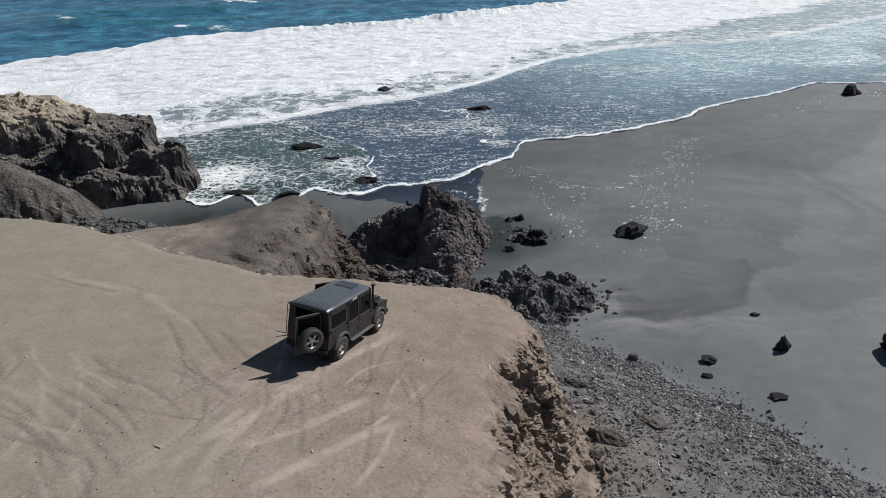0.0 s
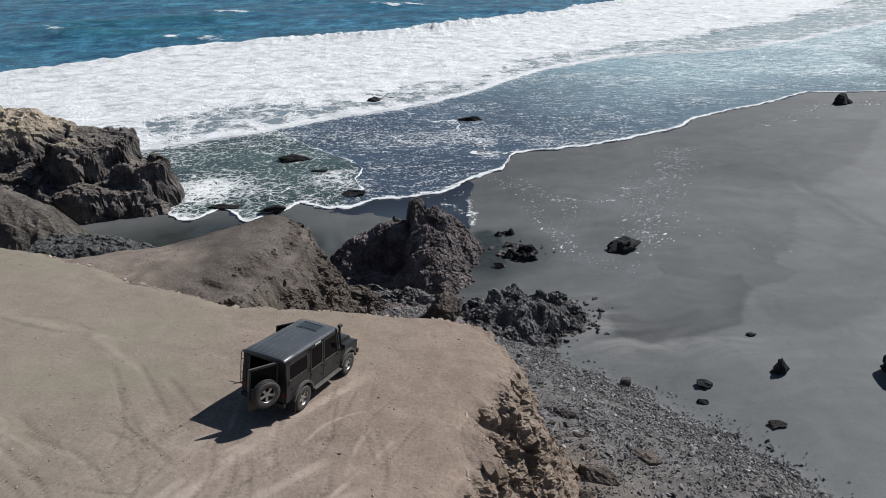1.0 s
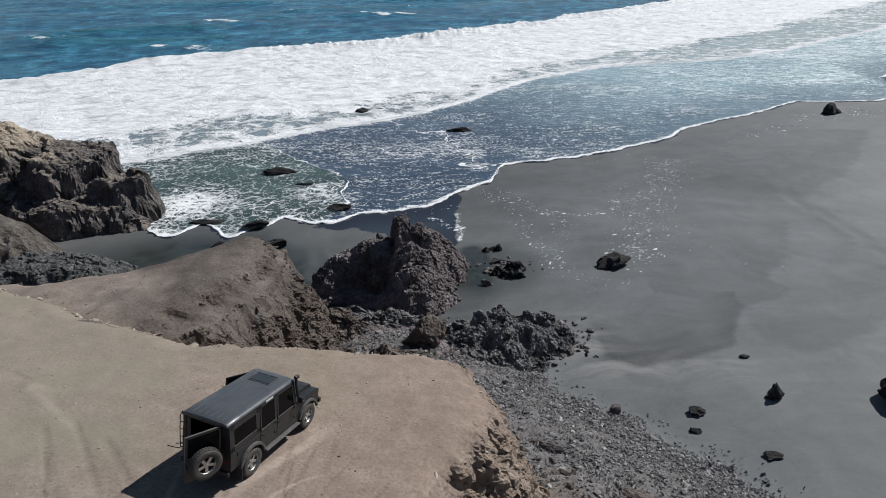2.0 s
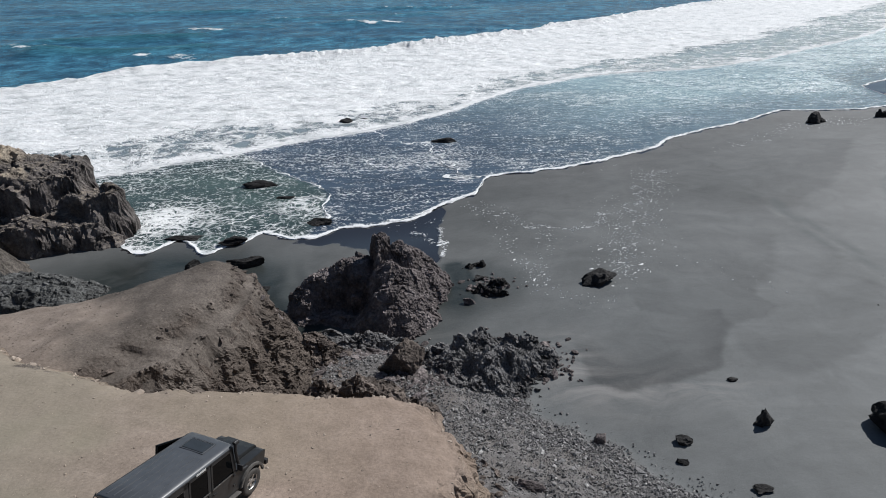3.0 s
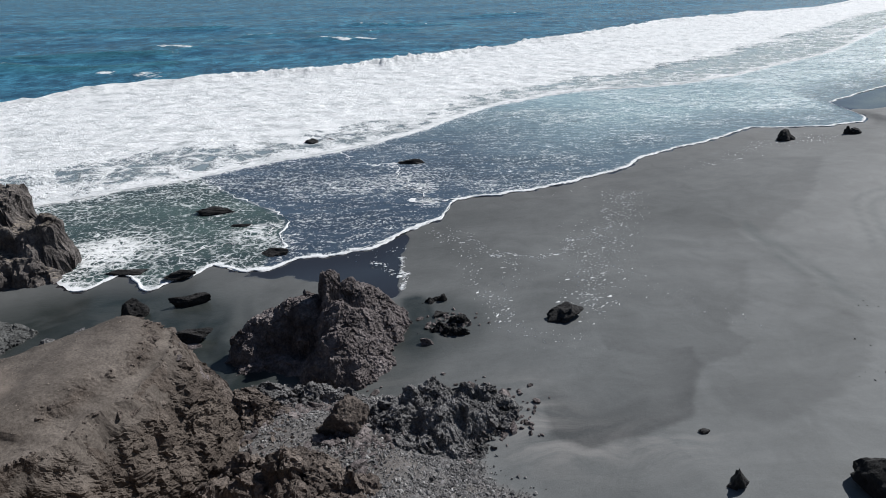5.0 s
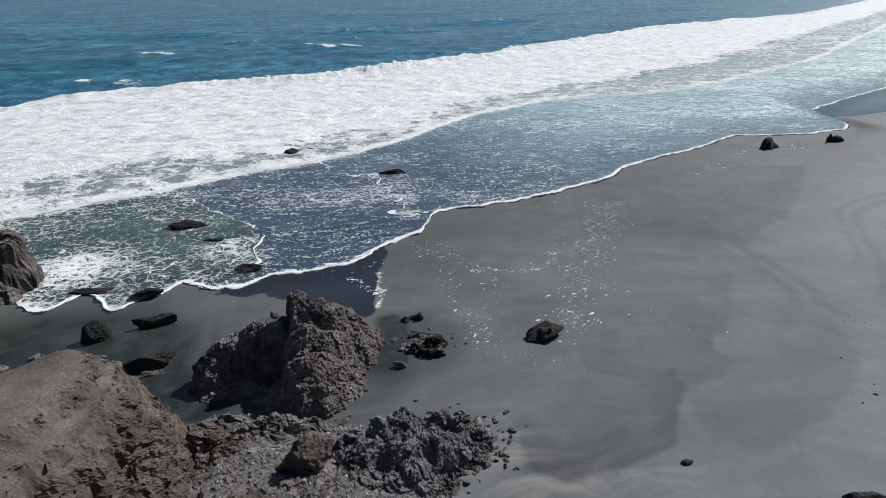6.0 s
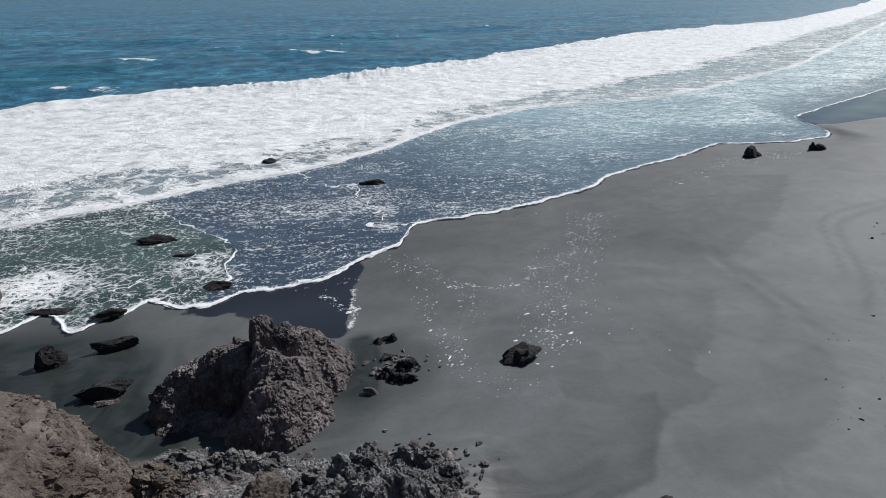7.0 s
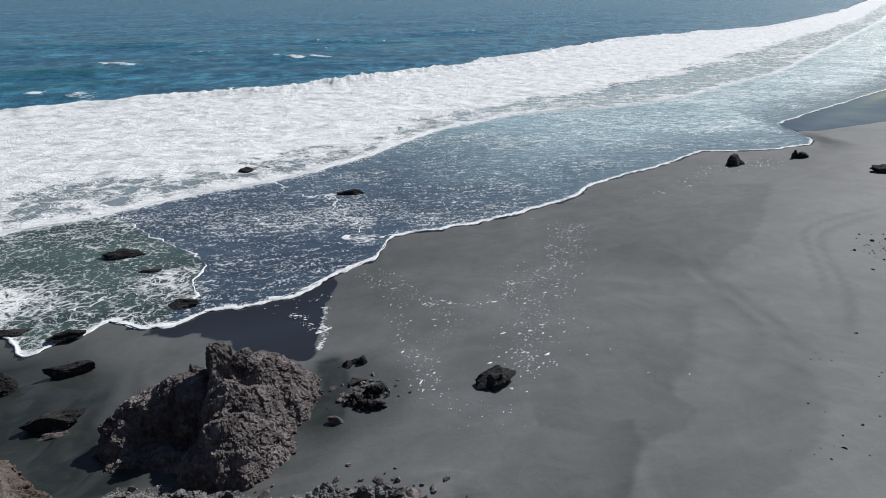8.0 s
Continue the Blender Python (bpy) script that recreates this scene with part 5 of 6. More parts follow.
# single rocks lying on sand, gravel and in the shallows: place, half sizes, turn, material, what it is
ROCKS = [
    ((21.7, 54.8), (1.75, 1.15, 1.0), 12, basalt_black, "black rock standing alone on the sand"),
    ((25.2, 31.3), (0.34, 0.3, 0.22), 0, basalt_black, "black rock on the sand"),
    ((25.7, 31.4), (0.52, 0.48, 0.72), 25, basalt_black, "pointed black rock on the sand"),
    ((19.6, 30.3), (0.66, 0.45, 0.30), 8, basalt_black, "low black rock on the sand"),
    ((26.3, 36.4), (0.5, 0.28, 0.2), -10, basalt_black, "low black rock on the sand"),
    ((34.5, 29.6), (1.9, 1.7, 1.45), 0, basalt_black, "tall black rock on the sand"),
    ((14.3, 31.0), (0.5, 0.4, 0.36), 30, basalt, "dark rock at the edge of the gravel"),
    ((18.7, 28.6), (0.4, 0.28, 0.2), 15, basalt_black, "small black rock on the sand"),
    ((22.2, 25.9), (0.6, 0.34, 0.16), -15, basalt_black, "low black rock on the sand"),
    ((8.3, 25.4), (0.85, 0.42, 0.3), -8, basalt, "flat dark stone slab on the gravel"),
    ((8.4, 20.0), (1.0, 0.5, 0.45), -35, brown_rock, "brown stone slab on the gravel"),
    ((12.0, 21.7), (0.7, 0.4, 0.35), -40, brown_rock, "brown stone on the gravel"),
    ((13.0, 42.3), (0.55, 0.5, 0.55), 0, basalt, "dark rock at the tip of the outcrop"),
    ((9.9, 60.6), (0.5, 0.4, 0.4), 0, basalt_black, "small wet rock beside the crag"), ((9.2, 57.4), (0.8, 0.5, 0.25), 20, basalt_black, "low wet rock beside the crag"), ((7.6, 52.0), (0.6, 0.45, 0.35), 0, basalt, "dark rock beside the crag"),
    ((-24.2, 62.6), (1.45, 0.95, 0.95), 5, basalt_black, "black block of rock on wet sand"), ((-18.7, 64.4), (1.9, 0.9, 0.75), 12, basalt_black, "low black rock on wet sand"),
    ((-16.4, 56.2), (2.4, 1.25, 0.85), -8, basalt_black, "flat-topped dark rock on wet sand"), ((-15.6, 54.6), (1.2, 0.5, 0.2), 0, basalt, "low rock just showing through the sand"),
    ((-27.2, 57.6), (0.9, 0.7, 0.9), 0, grey_rock, "small pointed grey rock behind the spur"), ((-30, 57.0), (0.8, 0.6, 0.6), 0, grey_rock, "small grey rock behind the spur"),
    ((-13.6, 132.2), (2.0, 1.2, 0.9), 0, basalt_black, "black rock awash in the surf"), ((-9.4, 134.0), (1.1, 0.6, 0.5), 0, basalt_black, "small black rock awash in the surf"),
    ((8.0, 115.5), (3.2, 1.0, 0.55), -6, basalt_black, "long low black rock awash"), ((-24.2, 93.4), (2.8, 1.2, 0.5), -4, basalt_black, "long low black rock awash"), ((-18.8, 87.6), (1.6, 0.7, 0.25), -6, basalt_black, "low black rock awash"),
    ((-11.8, 77.8), (2.0, 0.9, 0.5), -4, basalt_black, "low rock at the edge of the swash"), ((-30.4, 74.2), (2.4, 1.0, 0.4), 3, basalt_black, "low weedy rock at the edge of the swash"),
    ((-22.5, 72.0), (1.9, 1.0, 0.45), 8, basalt_black, "low weedy rock at the edge of the swash"), ((91.8, 121.8), (2.2, 1.6, 1.4), 0, basalt_black, "square black rock near the water's edge"),
    ((109.0, 122.4), (2.0, 1.0, 0.7), 0, basalt_black, "low black rock near the water's edge"), ((107.4, 122.8), (0.6, 0.5, 1.1), 0, basalt_black, "small upright rock near the water's edge"),
    ((115.0, 107.6), (3.6, 1.8, 1.2), 0, basalt_black, "low black rock on the far sand"),
]
for k, (where, size, turn, mat, label) in enumerate(ROCKS):
    wet = where[1] > shore_line(np.array([where[0]]))[0] - 0.5
    boulder("rock", where, size, mat, 30.0 + 1.37 * k, label, turn, 4 if max(size) > 0.8 else 3, z=0.15 if wet else None, sink=0.32, group="rocks in the shallows" if wet else "rocks on the beach")


def scatter_stones(name, places, sizes, mat, label, seed, small=False):
    """Many small angular stones in one mesh, each a lump of twenty faces turned its own way."""
    rng = np.random.default_rng(seed)
    bm = bmesh.new()
    if small:
        bmesh.ops.create_cone(bm, cap_ends=True, cap_tris=True, segments=4, radius1=1.0, radius2=0.55, depth=1.3)
        bmesh.ops.triangulate(bm, faces=bm.faces[:])
    else:
        bmesh.ops.create_icosphere(bm, subdivisions=1, radius=1.0)
    bm.verts.index_update()
    base = np.array([v.co[:] for v in bm.verts])
    faces = np.array([[v.index for v in f.verts] for f in bm.faces])
    bm.free()
    n = len(places)
    V = base[None] * (1 + 0.28 * rng.standard_normal((n, len(base), 1)))
    V = V * (np.array([1.0, 0.72, 0.5]) * (1 + 0.25 * rng.standard_normal((n, 1, 3)))) * sizes[:, None, None]
    a = rng.uniform(0, 2 * np.pi, n)
    t = rng.normal(0, 0.35, n)
    y, z = V[..., 1] * np.cos(t)[:, None] - V[..., 2] * np.sin(t)[:, None], V[..., 1] * np.sin(t)[:, None] + V[..., 2] * np.cos(t)[:, None]
    x = V[..., 0]
    V = np.stack([x * np.cos(a)[:, None] - y * np.sin(a)[:, None], x * np.sin(a)[:, None] + y * np.cos(a)[:, None], z], -1) + places[:, None, :]
    F = faces[None] + (np.arange(n) * len(base))[:, None, None]
    me = bpy.data.meshes.new(name)
    me.from_pydata(V.reshape(-1, 3).tolist(), [], F.reshape(-1, 3).tolist())
    me.materials.append(mat)
    return tagged(new(name, me), label, "stones", kind="stuff")


def stone_material():
    m, nt, b = material("gravel_stone")
    g = nt.nodes.new("ShaderNodeNewGeometry")
    col = ramp(nt, g.outputs["Random Per Island"], [(0.0, (0.055, 0.054, 0.055)), (0.35, (0.13, 0.127, 0.126)), (0.75, (0.215, 0.208, 0.204)), (0.95, (0.29, 0.28, 0.268)), (1.0, (0.45, 0.44, 0.42))])
    nt.links.new(between(nt, 1.0, col, ramp(nt, grain(nt, coords(nt), 9, 5), [(0.3, (0.7,) * 3), (0.7, (1.2,) * 3)]), "MULTIPLY"), b.inputs["Base Color"])
    b.inputs["Roughness"].default_value = 0.9
    return m


gravel_stone = stone_material()


def build_gravel():
    rng = np.random.default_rng(5)
    n = 330000
    x, y = rng.uniform(-9, 30, n), 48 - 50 * rng.uniform(0, 1, n) ** 1.3
    h, gravel, kn, bl, flat, dk = ground_height(x, y)
    q = np.stack([x, y, x * 0], 1)
    inside = fan_height(x, y, sand_height(x, y))[1]
    band = step(9.0, 2.0, inside)
    chance = (gravel + 0.10 * step(-2.6, 0.0, inside) * step(38, 34, y)) * (0.30 + 0.70 * band) * (0.55 + 0.6 * step(-0.4, 0.4, layers(q * 0.3, 3, 41.0)))
    keep = (rng.uniform(0, 1, n) < chance) & (kn < 0.05) & (bl < 0.05)
    x, y, h, inside = x[keep], y[keep], h[keep], inside[keep]
    s = np.clip(rng.lognormal(-3.1, 0.5, len(x)), 0.022, 0.26)
    big = s > 0.085
    put = np.stack([x, y, h + 0.04 + s * 0.12], 1)
    scatter_stones("gravel", put[~big], s[~big], gravel_stone, "grey angular gravel below the bluff", 6, True)
    scatter_stones("gravel", put[big], s[big], gravel_stone, "grey angular stones below the bluff", 66)
    # single stones strewn on the dry upper beach
    n = 900
    x, y = rng.uniform(20, 95, n), rng.uniform(14, 84, n)
    keep = (y < 0.75 * x + 14) & (x + 0.5 * y > 62) & (rng.uniform(0, 1, n) < 0.55)
    x, y = x[keep], y[keep]
    x, y = np.concatenate([x, rng.normal(85, 2.6, 60)]), np.concatenate([y, rng.normal(76.5, 2.4, 60)])
    s = np.clip(rng.lognormal(-2.6, 0.45, len(x)), 0.04, 0.22)
    s[-60:] *= 1.9
    scatter_stones("beach_stones", np.stack([x, y, ground_height(x, y)[0] + s * 0.2], 1), s, basalt_black, "small dark stones strewn over the dry sand", 67)
    # clods and pebbles on the bluff
    n = 10000
    x, y = rng.uniform(-24, 4.5, n), rng.uniform(5, 27, n)
    h, gravel, kn, bl, flat, dk = ground_height(x, y)
    keep = flat > 0.05
    rim = np.exp(-((flat - 0.5) / 0.4) ** 2)
    keep &= rng.uniform(0, 1, n) < 0.35 + 0.5 * rim
    x, y, h = x[keep], y[keep], h[keep]
    s = np.clip(rng.lognormal(-4.1, 0.5, len(x)), 0.008, 0.06)
    scatter_stones("pebbles", np.stack([x, y, h + s * 0.2], 1), s, clod_mat, "small clods and pebbles on the dirt", 7)
    # fallen blocks under the bluff and the spur
    n = 2600
    x, y = rng.uniform(-9, 9, n), rng.uniform(8, 46, n)
    h, gravel, kn, bl, flat, dk = ground_height(x, y)
    db = edge_distance(x, y, BLUFF)
    near = ((db < -1.5) & (db > -6.5)) | ((dk < -2.0) & (dk > -6.5))
    keep = near & (bl < 0.3) & (kn < 0.3) & (rng.uniform(0, 1, n) < 0.55)
    x, y, h = x[keep], y[keep], h[keep]
    s = np.clip(rng.lognormal(-1.75, 0.5, len(x)), 0.08, 0.6)
    scatter_stones("fallen_blocks", np.stack([x, y, h + s * 0.15], 1), s, brown_rock, "fallen brown blocks below the crumbling sides", 8)


def build_rubble():
    """Angular lumps of earth and rock on the broken faces, grit on the spur, and rubble round the outcrops."""
    rng = np.random.default_rng(15)
    n = 60000
    x, y = rng.uniform(-32, 6, n), rng.uniform(5, 44, n)
    h, gravel, kn, bl, flat, dk = ground_height(x, y)
    h2 = ground_height(x + 0.25, y)[0]
    h3 = ground_height(x, y + 0.25)[0]
    tilt = np.hypot(h2 - h, h3 - h) / 0.25
    face = (tilt > 0.9) & ((kn > 0.3) | (bl > 0.3)) & (rng.uniform(0, 1, n) < 0.3)
    s = np.clip(rng.lognormal(-2.5, 0.55, n), 0.03, 0.34)
    pick = face & (bl < 0.5) & (x > -22)
    scatter_stones("rubble", np.stack([x, y, h], 1)[pick], s[pick], brown_rock, "dark brown broken lumps on the face of the spur", 18)
    pick = face & (bl >= 0.5)
    scatter_stones("rubble", np.stack([x, y, h], 1)[pick], s[pick] * 0.8, clod_mat, "tan clods of earth on the crumbling bluff side", 19)
    pick = (tilt <= 0.9) & (kn > 0.5) & (bl < 0.1) & (x > -22) & (rng.uniform(0, 1, n) < 0.55)
    scatter_stones("grit", np.stack([x, y, h + 0.01], 1)[pick], s[pick] * 0.20, grit_mat, "coarse brown grit on the spur", 20)
    spots, sizes = [], []
    for cx, cy, r, k in ((9.6, 41, 4.2, 520), (4.6, 40.6, 3.2, 300), (-3.0, 43.4, 4.0, 420), (-1.3, 32.6, 3.4, 300), (1.6, 37.0, 2.4, 120), (-6, 40.4, 2.4, 160), (9.8, 55.6, 2.4, 90), (-1.5, 44.6, 2.2, 60)):
        px, py = rng.normal(cx, r * 0.55, k), rng.normal(cy, r * 0.42, k)
        spots.append(np.stack([px, py, ground_height(px, py)[0] + 0.05], 1))
        sizes.append(np.clip(rng.lognormal(-1.75, 0.5, k), 0.07, 0.62))
    scatter_stones("rubble", np.concatenate(spots), np.concatenate(sizes), basalt, "angular dark rubble round the rock outcrops", 21)


grit_mat = plain_material("grit", (0.155, 0.128, 0.106), 0.95, 0.0, 0.5, 2.0)
clod_mat = plain_material("clod", (0.31, 0.255, 0.205), 0.95, 0.0, 0.35, 3.0)
build_gravel()
build_rubble()


def build_flecks():
    """Foam left on the sand by the last wave: flat flecks in drifts, and broken strings of them."""
    rng = np.random.default_rng(9)
    # line, number, spread, size; a spread under 0.3 makes a string
    trails = [([(5.6, 74.3), (4.9, 70.3), (6.0, 67.2), (6.2, 64.2)], 260, 0.16, 0.30), ([(1.4, 73.0), (2.8, 72.1), (4.3, 69.0), (5.3, 68.3)], 60, 0.35, 0.32), ([(-2, 74.8), (2, 75.8), (6, 77)], 22, 0.8, 0.25), ([(9.6, 83.2), (13.4, 75.7), (14.0, 63.7), (15.8, 57.6), (14.5, 55.9)], 190, 0.8, 0.26),
              ([(12.6, 84), (15.4, 78), (16.2, 74.5)], 90, 0.22, 0.20), ([(17.5, 72.4), (20.5, 71.7), (24.0, 71.0)], 150, 0.2, 0.20), ([(15.6, 75), (18, 71.5), (20, 69)], 60, 0.8, 0.22), ([(15.2, 58), (18, 64), (20, 69)], 70, 0.9, 0.2), ([(38.6, 86.2), (36.1, 80.7), (32.5, 76.2), (28.2, 73.4), (26.2, 70.3)], 300, 0.22, 0.24),
              ([(42.4, 93.8), (40.6, 85.7), (35.7, 75.3), (30.0, 67.7), (26.6, 59.8), (24.6, 55.4)], 620, 1.5, 0.27), ([(33, 80), (29, 70), (26, 60)], 200, 2.2, 0.2), ([(15, 56), (18, 52), (22, 50.5)], 60, 1.3, 0.18), ([(33, 62), (36, 56), (38, 52)], 40, 1.6, 0.16), ([(10, 89), (18, 93.5), (30, 96), (40, 100)], 110, 0.8, 0.26),
              ([(88, 119), (95, 120), (101, 121)], 110, 2.2, 0.4), ([(60, 104), (75, 112), (86, 121)], 90, 1.2, 0.36), ([(41, 90), (44, 92), (46, 93)], 60, 0.7, 0.24)]
    verts, faces = [], []
    for pts, count, spread, size in trails:
        line = flow([(*p, 0) for p in pts], 90)
        bend = 1.1 if spread < 0.3 else 0.0
        for _ in range(count):
            k = int(rng.integers(0, 90))
            p = line[k]
            dx, dy = layers(np.array([[p.x * 0.7, p.y * 0.7, 1.0], [p.x * 0.7, p.y * 0.7, 9.0]]), 3, 3.0) * bend
            x, y = p.x + dx + rng.normal(0, spread), p.y + dy + rng.normal(0, spread)
            if y > float(shore_line(np.array([x]))[0]) - 0.3:
                continue
            r = 0.75 * size * rng.lognormal(-0.75, 0.5)
            a0, sq = rng.normal(0.3, 0.45), rng.uniform(0.22, 0.5)
            z = float(sand_height(np.array([x]), np.array([y]))[0]) + 0.08 * float(layers(np.array([[x, y, 0]]) * 0.09, 3, 1.0)[0])
            base, k = len(verts), 9
            verts.append((x, y, z + 0.045))
            for j in range(k):
                th = 2 * math.pi * j / k
                rr = r * (0.5 + 0.8 * rng.uniform())
                u, v = rr * math.cos(th), rr * sq * math.sin(th)
                verts.append((x + u * math.cos(a0) - v * math.sin(a0), y + u * math.sin(a0) + v * math.cos(a0), z + 0.006))
            faces += [(base, base + 1 + j, base + 1 + (j + 1) % k) for j in range(k)]
    me = bpy.data.meshes.new("foam_flecks")
    me.from_pydata(verts, [], faces)
    me.materials.append(foam_mat)
    return tagged(new("foam_flecks", me), "white flecks and strings of foam stranded on the sand", "foam", kind="stuff")


build_flecks()

# ---- the off-road car ----
car_paint = plain_material("charcoal_paint", (0.017, 0.018, 0.019), 0.42, 0.0, 0.25, 3.0, coat=0.05)
# body charcoal lightened to blue-grey: reflected sky painted into the roof colour
skylit_roof_paint = plain_material("skylit_roof_paint", (0.060, 0.064, 0.070), 0.36, 0.0, 0.15, 2.5, coat=0.2)
black_trim = plain_material("black_trim", (0.012, 0.012, 0.013), 0.6)
grey_trim = plain_material("grey_trim", (0.085, 0.080, 0.074), 0.55, 0.0, 0.35)
hatch_glass = plain_material("hatch_glass", (0.030, 0.034, 0.037), 0.18, 0.0, 0.2, 3.0)
dusty_rubber = plain_material("dusty_rubber", (0.052, 0.047, 0.042), 0.85, 0.0, 0.35, 9.0, 0.01)
alloy = plain_material("alloy", (0.50, 0.49, 0.47), 0.34, 0.85, 0.15, 9.0)
seat_cloth = plain_material("seat_cloth", (0.02, 0.02, 0.021), 0.9)
lamp_red = plain_material("red_lens", (0.25, 0.01, 0.01), 0.2)
lamp_clear = plain_material("clear_lens", (0.6, 0.6, 0.58), 0.12)
pale_decal = plain_material("pale_decal", (0.55, 0.55, 0.53), 0.5)
glass_mat, gnt, gb = material("dark_glass")
gb.inputs["Base Color"].default_value = (0.003, 0.0035, 0.004, 1)
gb.inputs["Roughness"].default_value = 0.05
gb.inputs["Specular IOR Level"].default_value = 0.08


def box(lo, hi, bevel=0.0, tumble=False, turn=None):
    """A box between two corners, its edges rounded; tumble leans its upper part in, as the body's sides do."""
    bm = bmesh.new()
    bmesh.ops.create_cube(bm, size=1, matrix=Matrix.Translation([(a + b) / 2 for a, b in zip(lo, hi)]) @ Matrix.Diagonal([*(b - a for a, b in zip(lo, hi)), 1]))
    if bevel:
        bmesh.ops.bevel(bm, geom=bm.edges[:], offset=bevel, segments=2, affect="EDGES", profile=0.6)
    if tumble:
        lean(bm)
    if turn is not None:
        bmesh.ops.transform(bm, matrix=turn, verts=bm.verts[:])
    return bm


def lean(bm):
    for v in bm.verts:
        v.co.y *= 1 - 0.075 * max(0.0, v.co.z - 1.18) / 0.8


def prism(profile, y0, y1, bevel=0.0):
    """A plate cut to an outline in the x-z plane, from y0 to y1."""
    bm = bmesh.new()
    a = [bm.verts.new((x, y0, z)) for x, z in profile]
    f = bm.faces.new(a)
    r = bmesh.ops.extrude_face_region(bm, geom=[f])
    bmesh.ops.translate(bm, vec=(0, y1 - y0, 0), verts=[v for v in r["geom"] if isinstance(v, bmesh.types.BMVert)])
    bmesh.ops.recalc_face_normals(bm, faces=bm.faces[:])
    if bevel:
        bmesh.ops.bevel(bm, geom=bm.edges[:], offset=bevel, segments=2, affect="EDGES")
    return bm


def arc(cx, cz, r, a0, a1, n=12):
    return [(cx + r * math.cos(radians(a0 + (a1 - a0) * k / n)), cz + r * math.sin(radians(a0 + (a1 - a0) * k / n))) for k in range(n + 1)]


def tube(points, r, sides=8):
    """A round bar bent along some points."""
    bm = bmesh.new()
    pts = [Vector(p) for p in points]
    rings = []
    for k, p in enumerate(pts):
        d = (pts[min(k + 1, len(pts) - 1)] - pts[max(k - 1, 0)]).normalized()
        u = d.orthogonal().normalized()
        w = d.cross(u)
        rings.append([bm.verts.new(p + r * (math.cos(2 * math.pi * j / sides) * u + math.sin(2 * math.pi * j / sides) * w)) for j in range(sides)])
    for a, b in zip(rings[:-1], rings[1:]):
        best = min(range(sides), key=lambda s: sum((a[j].co - b[(j + s) % sides].co).length for j in range(sides)))
        for j in range(sides):
            bm.faces.new((a[j], a[(j + 1) % sides], b[(j + 1 + best) % sides], b[(j + best) % sides]))
    bm.faces.new(rings[0][::-1])
    bm.faces.new(rings[-1])
    return bm


def lathe(profile, sides=40):
    """Turned round the y axis: (radius, y) pairs."""
    bm = bmesh.new()
    rings = [[bm.verts.new((r * math.cos(2 * math.pi * k / sides), y, r * math.sin(2 * math.pi * k / sides))) for k in range(sides)] for r, y in profile]
    for a, b in zip(rings[:-1], rings[1:]):
        for k in range(sides):
            bm.faces.new((a[k], a[(k + 1) % sides], b[(k + 1) % sides], b[k]))
    bmesh.ops.recalc_face_normals(bm, faces=bm.faces[:])
    for f in bm.faces:
        f.smooth = True
    return bm


def merge(*bms):
    """Pieces of one part joined."""
    out = bmesh.new()
    for b in bms:
        me = bpy.data.meshes.new("tmp")
        b.to_mesh(me)
        b.free()
        out.from_mesh(me)
        bpy.data.meshes.remove(me)
    return out


def wheel(name, parent, place, side):
    """Tyre with tread blocks, and an alloy rim with five broad spokes; side: -1 faces right, 1 faces left."""
    hub = new(name)
    hub.parent = parent
    hub.location = place
    s = side
    tyre = lathe([(0.225, -0.11), (0.30, -0.128), (0.36, -0.128), (0.395, -0.105), (0.402, -0.05), (0.402, 0.05), (0.395, 0.105), (0.36, 0.128), (0.30, 0.128), (0.225, 0.11)], 48)
    treads = []
    for k in range(36):
        for y in (-0.07, 0.03):
            a = 2 * math.pi * (k + (0.5 if y > 0 else 0)) / 36
            m = Matrix.Rotation(-a, 4, "Y") @ Matrix.Translation((0.402, y + 0.02, 0)) @ Matrix.Diagonal((0.024, 0.075, 0.042, 1))
            b = bmesh.new()
            bmesh.ops.create_cube(b, size=1, matrix=m)
            treads.append(b)
    part("tyre", merge(tyre, *treads), dusty_rubber, hub, "dusty black off-road tyre")
    y = 0.085 * s
    rim = [lathe([(0.245, y * 1.25), (0.24, y * 1.2), (0.222, y * 0.9), (0.216, -y), (0.235, -y * 1.2)], 40), lathe([(0.001, y * 1.02), (0.055, y * 1.0), (0.075, y * 0.75), (0.08, y * 0.2)], 24)]
    for k in range(5):
        a = 2 * math.pi * k / 5 + 0.3
        b = box((0.04, min(y * 0.55, y * 0.9), -0.042), (0.225, max(y * 0.55, y * 0.9), 0.042), 0.012)
        bmesh.ops.transform(b, matrix=Matrix.Rotation(a, 4, "Y"), verts=b.verts[:])
        rim.append(b)
    part("rim", merge(*rim), alloy, hub, "silver five-spoke alloy rim")
    part("brake_drum", lathe([(0.001, y * 0.25), (0.14, y * 0.25), (0.15, -y * 0.6)], 24), black_trim, hub)
    return hub


